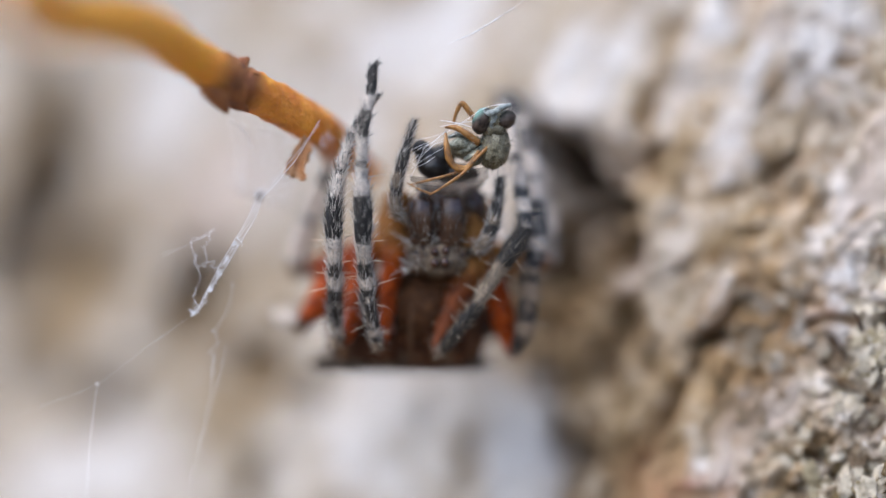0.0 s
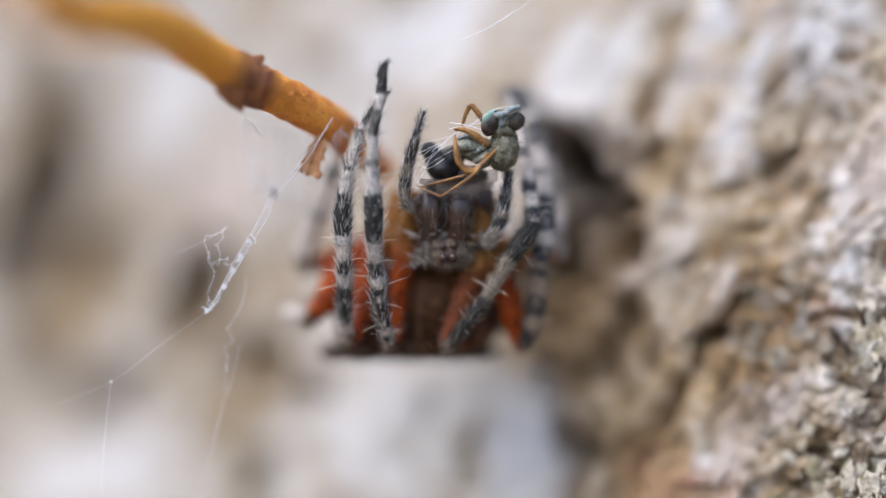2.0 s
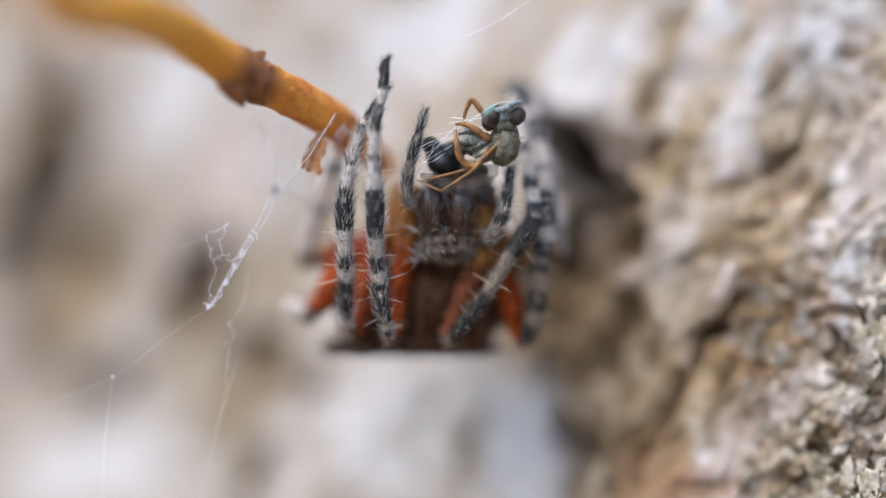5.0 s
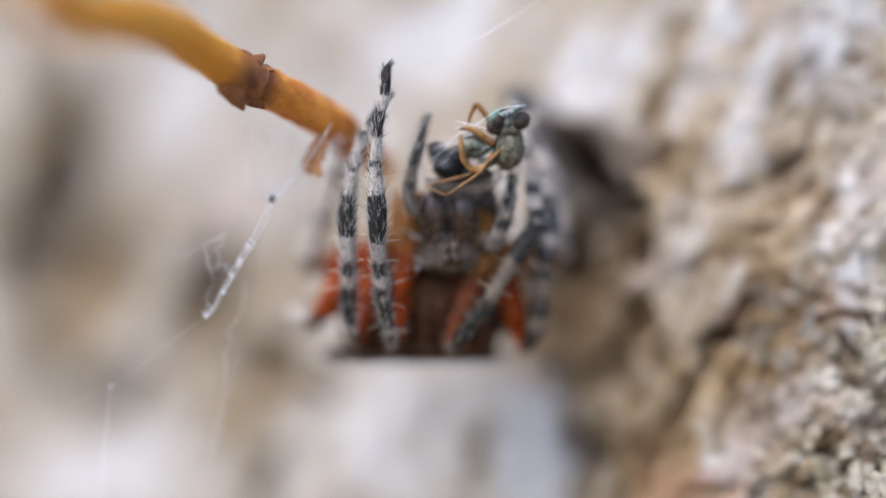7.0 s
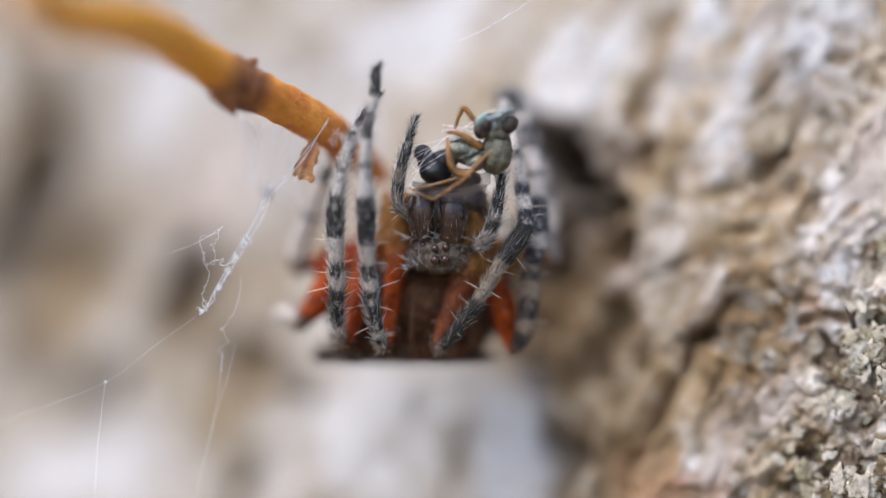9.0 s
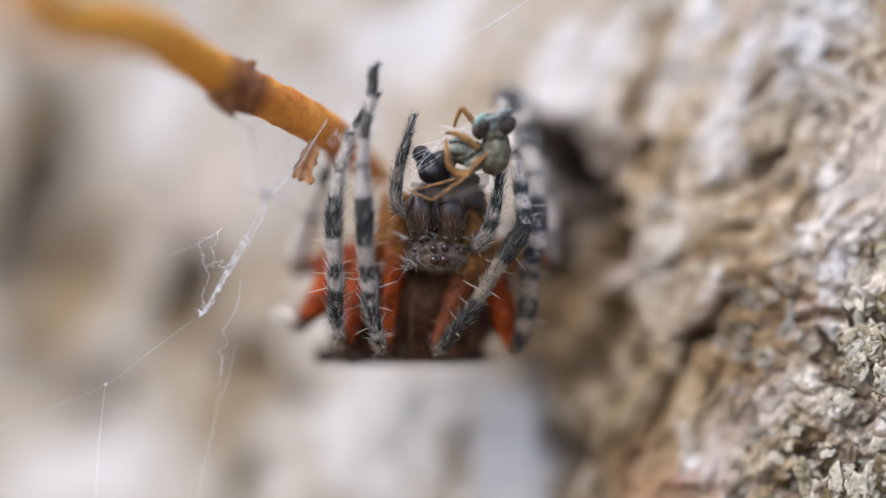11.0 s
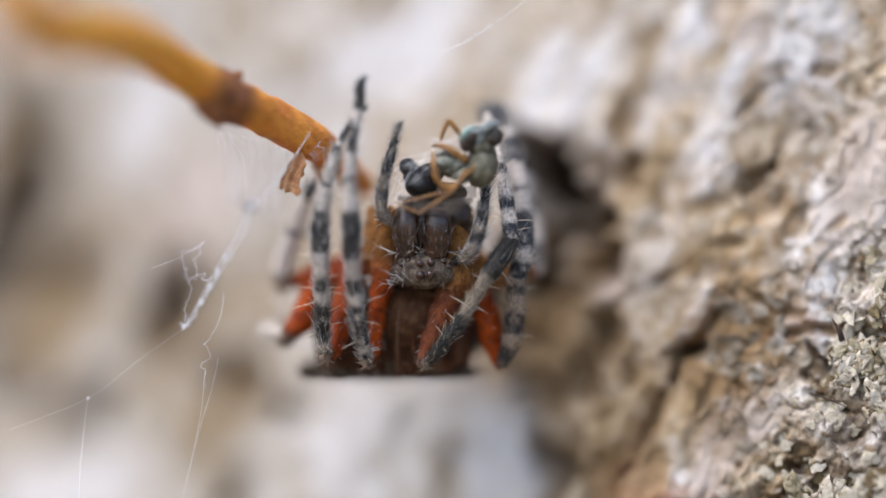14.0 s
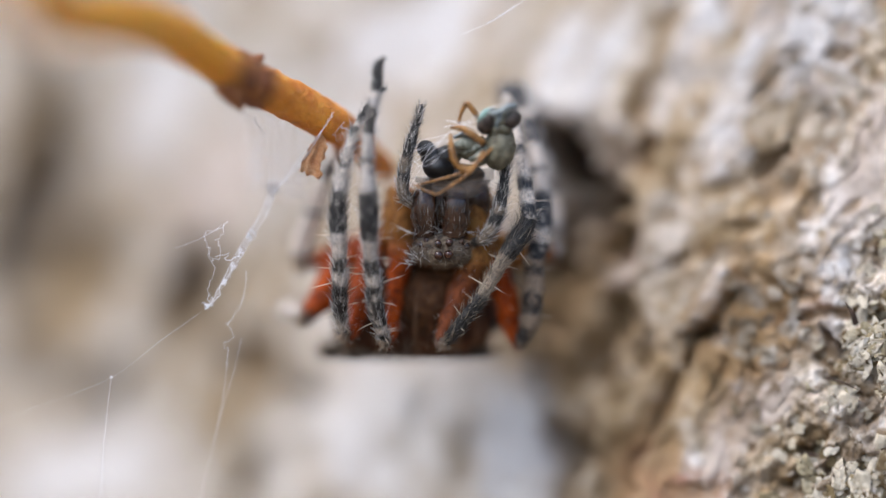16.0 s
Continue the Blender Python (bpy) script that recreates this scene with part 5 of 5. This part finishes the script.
    for pts, w in (([(0.24, -0.51, 3.12), (0.85, -0.54, 3.55), (1.31, -0.63, 3.82), (1.79, -0.63, 3.91)], 0.012),
                   ([(-0.75, -0.11, 2.16), (-0.21, -0.29, 2.52), (0.17, -0.29, 2.73)], 0.009),
                   ([(-0.95, -0.04, 1.91), (-0.60, -0.20, 2.61), (0.06, -0.29, 2.91), (0.70, -0.42, 3.18)], 0.010),
                   ([(-0.83, -0.04, 1.82), (-0.55, -0.26, 2.30), (-0.37, -0.23, 2.73)], 0.009),
                   ([(-0.67, -0.11, 2.92), (0.09, -0.29, 3.10), (1.00, -0.48, 3.59)], 0.009),
                   ([(-0.75, -0.17, 2.34), (-0.37, -0.26, 2.64), (0.24, -0.35, 3.19)], 0.008)):
        thread(g, pts, w, 0, 0.02)
    rng = random.Random(3)
    for k in range(2):
        a = Vector((-0.86, 0.08, 2.65)).lerp(Vector((-0.78, 0.08, 1.62)), rng.random())
        b = Vector((-0.24, -0.22, 2.89)).lerp(Vector((0.06, -0.42, 2.15)), rng.random())
        thread(g, [a, (a + b) / 2 + Vector((-0.05, -0.3, rng.gauss(-0.12, 0.1))), b], rng.uniform(0.008, 0.014), 12, 0.02, 4)
    for k in range(2):
        a = Vector((-0.49, 0.08, 2.83)).lerp(Vector((-0.67, 0.02, 1.85)), rng.random())
        b = Vector((0.18, -0.35, 3.34)).lerp(Vector((0.34, -0.35, 2.73)), rng.random())
        m = (a + b) / 2 + Vector((rng.gauss(0, 0.08), -0.25, rng.gauss(0.05, 0.08)))
        thread(g, [a, m, b], rng.uniform(0.008, 0.018), 10, 0.03, 4)
    for k in range(2):
        a = Vector((0.20, -0.42, 3.31)) + Vector((rng.gauss(0, 0.1), 0, rng.gauss(0, 0.08)))
        b = Vector((0.98, -0.42, 3.49)) + Vector((rng.gauss(0, 0.12), 0, rng.gauss(0, 0.16)))
        thread(g, [a, (a + b) / 2 + Vector((0, -0.1, rng.gauss(0, 0.05))), b], rng.uniform(0.010, 0.022), 8, 0.02, 4)
    part("silk_wrap", g, SILK, fly, "white silk threads", kind="stuff")


build_fly()

# ---- dry stem ----
STEM_AT = (-2.23, 1.20, 2.57)
stem = thing("plant_stem", STEM_AT, "dry amber plant stem with a brown torn joint", "stem")


def build_stem():
    pts = [(-9.62, -14.04, 6.83), (-9.56, -11.55, 6.12), (-9.26, -9.18, 5.79), (-8.41, -6.84, 5.88), (-7.79, -5.38, 5.85), (-7.19, -3.89, 5.71), (-6.42, -2.10, 5.24), (-5.29, -0.90, 4.56), (-4.18, 0.05, 4.06), (-3.45, 0.50, 3.66), (-2.92, 0.90, 3.35), (-2.52, 1.60, 3.05), (-2.07, 2.40, 2.65), (-1.49, 3.20, 2.13)]
    path = spline(pts, 90)
    joint_x = -5.30

    def tone(u):
        d = abs(path[round(u * 89)][0] - joint_x)
        return max(min(1, max(0, (u - 0.62) * 6)), 2.0 * min(1.0, max(0.0, 1.25 - d / 0.85)))

    g = Geo()
    tube(g, pts, [0.76, 0.76, 0.75, 0.72, 0.66, 0.61, 0.58, 0.57, 0.55, 0.54, 0.50, 0.44, 0.38, 0.28], 90, 26, tone, 0.14)
    part("stalk", g, STEM, stem)
    # torn sheath round the joint
    g = Geo()
    c = spline([(-5.73, -1.20, 4.84), (-5.36, -0.95, 4.59), (-5.00, -0.70, 4.41)], 9)
    tan, a, b = frames_along(c)
    v, rings_n = [], 30
    for i in range(9):
        for k in range(rings_n):
            w = 2 * math.pi * k / rings_n
            flare = 0.60 + 0.03 * math.sin(i * 0.8) + 0.04 * noise.noise(Vector((math.cos(w) * 2, math.sin(w) * 2, i * 0.5)))
            tear = 0.0
            if i in (0, 8):
                tear = 0.55 * noise.noise(Vector((math.cos(w) * 3, math.sin(w) * 3, i)))
            if i == 8:
                flare += 0.05 * max(0, math.cos(w)) ** 4
            q = c[i] + tan[i] * tear + flare * (math.cos(w) * a[i] + math.sin(w) * b[i])
            v.append(q)
    faces = [(i * rings_n + k, i * rings_n + (k + 1) % rings_n, (i + 1) * rings_n + (k + 1) % rings_n, (i + 1) * rings_n + k) for i in range(8) for k in range(rings_n)]
    inner = [c[i // rings_n] + (Vector(q) - Vector(c[i // rings_n])) * 0.86 for i, q in enumerate(v)]
    n = len(v)
    faces += [tuple(n + j for j in f[::-1]) for f in faces]
    for i in (0, 8):
        for k in range(rings_n):
            o, o2 = i * rings_n + k, i * rings_n + (k + 1) % rings_n
            faces.append((o, o2, n + o2, n + o) if i == 0 else (o2, o, n + o, n + o2))
    g.add(v + inner, faces)
    sheath = part("sheath", g, NODE, stem, "dark brown torn sheath round the joint")
    for pts, rr in (([(-5.67, -1.45, 4.27), (-5.52, -1.40, 3.97), (-5.37, -1.30, 3.70)], [0.34, 0.24, 0.05]), ([(-5.90, -1.60, 4.44), (-5.72, -1.55, 4.17), (-5.52, -1.45, 3.87)], [0.24, 0.26, 0.1]), ([(-5.24, -0.95, 4.86), (-5.03, -0.90, 5.03), (-4.84, -0.85, 5.19)], [0.26, 0.20, 0.09])):
        g = Geo()
        tube(g, pts, rr, 10, 8, None, 0.3, 0.4)
        part("torn_tip", g, NODE, sheath)


def build_flake():
    """A dried scrap of tissue that hangs in the silk."""
    at = (-3.44, 0.30, 3.16)
    ob = thing("dry_flake", at, "small crumpled orange-brown plant scrap caught in silk", "plant scrap")
    for line, wide in (([(-3.25, 0.30, 3.08), (-3.34, 0.25, 2.84), (-3.47, 0.25, 2.53), (-3.56, 0.20, 2.25), (-3.65, 0.15, 2.01)], (0.06, 0.19, 0.21, 0.25, 0.30)),
                       ([(-2.67, 1.60, 3.31), (-2.83, 1.60, 3.03), (-2.86, 1.70, 2.69), (-2.80, 1.80, 2.38)], (0.14, 0.20, 0.18, 0.06))):
        g = Geo()
        c = spline([(*p, w) for p, w in zip(line, wide)], 18)
        v, m = [], 11
        for i, q in enumerate(c):
            for k in range(m):
                e = 2 * k / (m - 1) - 1
                w = q[3] * (1 + 0.5 * noise.noise(Vector((i * 0.55, math.copysign(4, e), 1.7))))
                x = Vector((q[0] + e * w, q[1], q[2] - 0.12 * e + (0.16 * noise.noise(Vector((k * 0.9, 3, i))) if i == 17 else 0)))
                fold = 0.12 * noise.noise(Vector((k * 0.45, i * 0.3, 5))) + 0.07 * math.cos(e * 2.5)
                v += [tuple(x + Vector((0, fold - 0.012, 0))), tuple(x + Vector((0, fold + 0.012, 0)))]
        f = []
        for i in range(17):
            for k in range(m - 1):
                o = (i * m + k) * 2
                f += [(o, o + 2, o + 2 * m + 2, o + 2 * m), (o + 1, o + 2 * m + 1, o + 2 * m + 3, o + 3)]
            for k, flip in ((0, 0), (m - 1, 1)):
                o = (i * m + k) * 2
                f.append((o, o + 2 * m, o + 2 * m + 1, o + 1) if not flip else (o, o + 1, o + 2 * m + 1, o + 2 * m))
        for i in (0, 17):
            for k in range(m - 1):
                o = (i * m + k) * 2
                f.append((o, o + 1, o + 3, o + 2) if i == 0 else (o, o + 2, o + 3, o + 1))
        g.add(v, f)
        part("scrap", g, FLAKE, ob)
    return ob


build_stem()
flake = build_flake()

# ---- silk ----
WEB_AT = (-2.97, 0.20, 3.70)
web = thing("spider_web", WEB_AT, "loose white silk strands and tufts of a spider web", "spider web")


def strand(width, *points, wobble=0.03):
    g = Geo()
    thread(g, points, width, 0, wobble)
    part("strand", g, SILK, web)


def build_web():
    rng = random.Random(9)
    # the bundle
    base = [(-6.44, -0.10, -1.64), (-6.30, -0.12, -1.51), (-5.99, -0.18, -0.98), (-5.66, -0.22, -0.44), (-5.19, -0.28, 0.35), (-4.74, -0.32, 1.10), (-4.53, -0.35, 1.69)]
    for k in range(5):
        spread = Vector((rng.gauss(0, 0.05), rng.gauss(0, 0.08), rng.gauss(0, 0.03)))
        strand(rng.uniform(0.009, 0.015), *[Vector(p) + spread * (0.1, 0.2, 0.4, 0.8, 1.2, 1.4, 1.2)[i] for i, p in enumerate(base)], wobble=0.04)
    for k in range(26):
        u = rng.uniform(0.4, 4.2)
        i = int(u)
        p = Vector(base[i]).lerp(Vector(base[i + 1]), u - i) + Vector((rng.gauss(0, 0.03), rng.gauss(0, 0.04), 0))
        q = p + Vector((rng.gauss(0, 0.10), rng.gauss(0, 0.05), rng.gauss(0.02, 0.10)))
        strand(0.014, p, (p + q) / 2 + Vector((rng.gauss(0, 0.03), 0, rng.gauss(0, 0.03))), q, wobble=0.05)
    strand(0.016, (-4.71, -0.30, 1.42), (-4.23, -0.28, 1.86), (-3.71, -0.25, 2.48), (-2.97, -0.20, 3.70))
    strand(0.012, (-4.78, -0.26, 1.20), (-4.36, -0.22, 1.80), (-3.90, -0.15, 2.45), (-3.40, 0.00, 3.05), (-2.97, 0.10, 3.62))
    strand(0.008, (-4.81, 0.10, 1.21), (-4.72, 0.20, 2.01), (-4.82, 0.40, 3.01), (-5.34, -0.90, 3.68))
    strand(0.008, (-4.82, 0.40, 3.01), (-5.02, 0.00, 3.35), (-5.14, -0.90, 3.56))
    # tangled loops
    strand(0.013, (-6.31, 0.12, -1.52), (-6.41, 0.15, -1.09), (-6.36, 0.15, -0.63), (-6.45, 0.15, 0.02), (-6.47, 0.15, 0.32), (-6.16, 0.15, 0.54), (-5.84, 0.15, 0.75), wobble=0.25)
    strand(0.013, (-6.47, 0.15, 0.05), (-6.31, 0.15, -0.21), (-6.01, 0.15, 0.02), (-5.98, 0.15, 0.25), (-5.90, 0.15, 0.66), wobble=0.25)
    strand(0.013, (-6.19, 0.15, -0.17), (-5.94, 0.12, -0.14), (-5.82, 0.12, -0.29), (-5.64, 0.12, -0.23), wobble=0.2)
    strand(0.010, (-5.85, 0.15, 0.75), (-6.50, 0.20, 0.32), (-7.29, 0.50, 0.02))
    # long thin threads
    strand(0.005, (-6.55, 0.00, -1.70), (-7.57, 0.15, -2.41), (-9.00, 0.20, -3.48), (-10.20, 0.40, -3.98), (-12.87, 2.00, -4.98), wobble=0.02)
    strand(0.010, (-9.00, 0.20, -3.48), (-9.11, 0.20, -4.43), (-9.20, 0.20, -5.20), (-9.36, 0.90, -6.93), (-9.55, 1.60, -8.69), wobble=0.02)
    strand(0.009, (-5.35, 0.40, -0.60), (-5.44, 0.40, -1.21), (-5.72, 0.40, -1.83), (-5.87, 0.40, -2.06), wobble=0.1)
    strand(0.010, (-5.96, 0.40, -2.01), (-5.75, 0.40, -2.29), (-5.84, 0.40, -2.66), (-5.78, 0.40, -2.75), (-5.90, 0.40, -3.21), wobble=0.2)
    strand(0.006, (-5.48, 0.50, -2.41), (-5.66, 0.50, -3.21), (-6.00, 0.50, -4.29), (-6.35, 0.70, -5.69), (-6.68, 1.00, -7.10), wobble=0.03)
    strand(0.006, (-5.84, 0.40, -2.66), (-5.93, 0.45, -3.67), (-6.16, 0.60, -4.91))
    # over the head of the scene
    strand(0.011, (0.55, -0.30, 5.80), (1.16, -0.30, 6.09), (2.15, -0.20, 6.73), (3.47, 0.20, 7.68), wobble=0.03)
    strand(0.022, (1.19, -0.30, 6.09), (1.56, -0.30, 6.33), (1.92, -0.25, 6.58), wobble=0.08)
    # tufts
    for p, r in (((-4.55, -0.90, 1.72), 0.09), ((-2.78, 0.40, 3.20), 0.11), ((-5.68, -0.20, -0.44), 0.05), ((-5.90, -0.18, -0.90), 0.035), ((-5.47, -0.20, -0.08), 0.05), ((-5.25, -0.20, 0.35), 0.045), ((-6.39, -0.10, -1.54), 0.03), ((-9.00, 0.20, -3.48), 0.014)):
        g = Geo()
        for k in range(12):
            q = [Vector(p) + Vector((rng.gauss(0, r), rng.gauss(0, r), rng.gauss(0, r * 1.2))) for _ in range(3)]
            thread(g, q, 0.009, 8, 0.05, 4)
        part("tuft", g, SILK, web, "matted silk tuft")

    # a speck of dust held in the bundle
    g = Geo()
    blob(g, (-4.53, -1.80, 1.60), (0.08, 0.08, 0.10), 16, 12, 0.3, 4.0)
    part("speck", g, SPLINTER, web, "grey-brown speck of dust in the silk")
    # thin sheet under the stem
    g = Geo()
    for k in range(60):
        u = rng.random()
        a = Vector((-5.53, 0.60, 3.77)).lerp(Vector((-3.46, 0.90, 3.23)), u)
        b = Vector((-5.39, 2.40, 1.74)).lerp(Vector((-3.90, 2.40, 1.27)), min(1, max(0, u + rng.gauss(0, 0.25))))
        thread(g, [a, (a + b) / 2 + Vector((rng.gauss(0, 0.1), rng.gauss(0.6, 0.3), 0)), b], rng.uniform(0.004, 0.009), 8, 0.05, 4)
    part("silk_sheet", g, SILK, web, "thin haze of silk", kind="stuff")


build_web()


# ---- what moves ----
def sway(ob, origin, rows):
    walk(ob, [(t, pose((origin[0] + dx) * MM, origin[1] * MM, (origin[2] + dz) * MM)) for t, dx, dz in rows])


def motions():
    """The animal, its prey, the stem and the silk sway a little; the feelers stir."""
    sway(spider, SPIDER_AT, [
        (0, -0.360, -0.059),
        (0.5, -0.403, -0.052),
        (1, -0.310, -0.044),
        (1.5, -0.202, -0.028),
        (2, -0.195, -0.000),
        (2.5, -0.206, -0.010),
        (3, -0.148, 0.048),
        (3.5, -0.137, 0.013),
        (4, -0.141, 0.010),
        (6.5, -0.306, -0.031),
        (7, -0.341, -0.013),
        (7.5, -0.269, -0.042),
        (8, -0.182, -0.029),
        (8.5, -0.087, -0.043),
        (9, -0.091, -0.066),
        (11.5, 0.035, -0.051),
        (12, 0.096, -0.018),
        (12.5, 0.053, 0.007),
        (13, -0.059, -0.075),
        (13.5, -0.091, -0.045),
        (14, -0.108, -0.056),
        (14.5, -0.041, -0.059),
        (15, 0.001, 0.024),
        (15.5, -0.017, -0.023),
        (16, 0.000, 0.000),
    ])
    sway(fly, FLY_AT, [
        (0, -0.414, 0.185),
        (0.5, -0.354, 0.068),
        (1, -0.321, 0.031),
        (1.5, -0.222, 0.012),
        (2, -0.204, 0.039),
        (2.5, -0.220, 0.056),
        (3, -0.164, 0.105),
        (3.5, -0.152, 0.060),
        (4, -0.177, 0.054),
        (6.5, -0.278, 0.083),
        (7, -0.306, 0.118),
        (7.5, -0.263, 0.039),
        (8, -0.189, 0.047),
        (8.5, -0.119, -0.019),
        (9, -0.104, -0.053),
        (11.5, 0.018, -0.063),
        (12, 0.059, -0.038),
        (12.5, 0.060, -0.008),
        (13, -0.064, -0.069),
        (13.5, -0.062, -0.005),
        (14, -0.091, -0.013),
        (14.5, -0.044, -0.034),
        (15, 0.026, -0.001),
        (15.5, -0.020, -0.019),
        (16, 0.000, 0.000),
    ])
    stem_rows = [
        (0, -0.710, 0.087),
        (0.5, -0.660, 0.110),
        (1, -0.550, 0.049),
        (1.5, -0.393, 0.020),
        (2, -0.339, 0.072),
        (2.5, -0.360, 0.054),
        (3, -0.308, 0.124),
        (3.5, -0.298, 0.071),
        (4, -0.297, 0.029),
        (6.5, -0.536, 0.112),
        (7, -0.588, 0.163),
        (7.5, -0.483, 0.055),
        (8, -0.316, 0.012),
        (8.5, -0.207, -0.056),
        (9, -0.217, -0.064),
        (11.5, -0.030, -0.076),
        (12, 0.078, -0.055),
        (12.5, 0.061, 0.006),
        (13, -0.141, -0.060),
        (13.5, -0.149, 0.004),
        (14, -0.168, 0.025),
        (14.5, -0.081, -0.063),
        (15, 0.026, 0.051),
        (15.5, -0.049, -0.007),
        (16, 0.000, 0.000),
    ]
    sway(stem, STEM_AT, stem_rows)
    sway(flake, ORIGINS[flake.name], stem_rows)
    sway(web, WEB_AT, [
        (0, -0.666, -0.065),
        (0.5, -0.595, -0.008),
        (1, -0.530, -0.051),
        (1.5, -0.354, -0.059),
        (2, -0.346, -0.051),
        (2.5, -0.355, -0.050),
        (3, -0.302, 0.004),
        (3.5, -0.223, -0.005),
        (4, -0.243, -0.031),
        (6.5, -0.557, -0.156),
        (7, -0.650, -0.155),
        (7.5, -0.479, -0.152),
        (8, -0.299, -0.088),
        (8.5, -0.146, -0.095),
        (9, -0.146, -0.104),
        (11.5, 0.006, -0.103),
        (12, 0.084, -0.061),
        (12.5, -0.026, -0.041),
        (13, -0.171, -0.112),
        (13.5, -0.178, -0.045),
        (14, -0.224, -0.038),
        (14.5, -0.049, -0.067),
        (15, -0.023, 0.028),
        (15.5, -0.037, -0.035),
        (16, 0.000, 0.000),
    ])
    stir = [(0, -0.12, -0.18), (0.5, -0.06, 0.03), (1, -0.10, -0.03), (2, -0.08, -0.08), (3, -0.08, -0.14), (4, -0.06, -0.15), (6.5, -0.07, -0.10),
            (8, -0.08, -0.17), (9, -0.08, -0.15), (11.5, -0.08, -0.12), (12, -0.05, -0.14), (12.5, -0.10, -0.09), (13, -0.13, 0.0), (13.5, -0.06, 0.05),
            (14, -0.09, 0.06), (14.5, -0.02, 0.05), (15, 0.01, 0.06), (16, 0.0, 0.0)]
    for ob, share in ((palp_far, 1.0), (palp_near, 0.3)):
        p = ob.location.copy()
        walk(ob, [(t, pose(p.x + (dx * share + 0.04) * MM, p.y, p.z + dz * share * MM)) for t, dx, dz in stir])
    # the two raised legs settle, the abdomen pulls up at the start
    lift = [(0, -0.09, 0.14), (0.5, -0.02, 0.12), (1, -0.03, 0.06), (1.5, -0.02, 0.02), (3, -0.01, 0.03), (4, -0.01, 0.02), (6.5, -0.02, 0.06),
            (7, -0.03, 0.07), (7.5, -0.02, 0.04), (8, 0, 0.01), (9, 0, 0), (13, 0, 0), (13.5, 0.01, 0.04), (14, 0.02, 0.03), (14.5, 0, 0), (16, 0, 0)]
    for ob, share in ((leg_first, 1.0), (leg_second, 0.5)):
        p = ob.location.copy()
        walk(ob, [(t, pose(p.x + dx * share * MM, p.y, p.z + dz * share * MM)) for t, dx, dz in lift])
    for ob in belly:
        p = ob.location.copy()
        walk(ob, [(t, pose(p.x + dx * MM, p.y, p.z + dz * MM)) for t, dx, dz in ((0, -0.02, -0.14), (0.5, -0.03, 0.03), (1, -0.02, 0.04), (2, -0.02, 0.03), (4, -0.02, 0.02), (8, 0, 0), (16, 0, 0))])


motions()
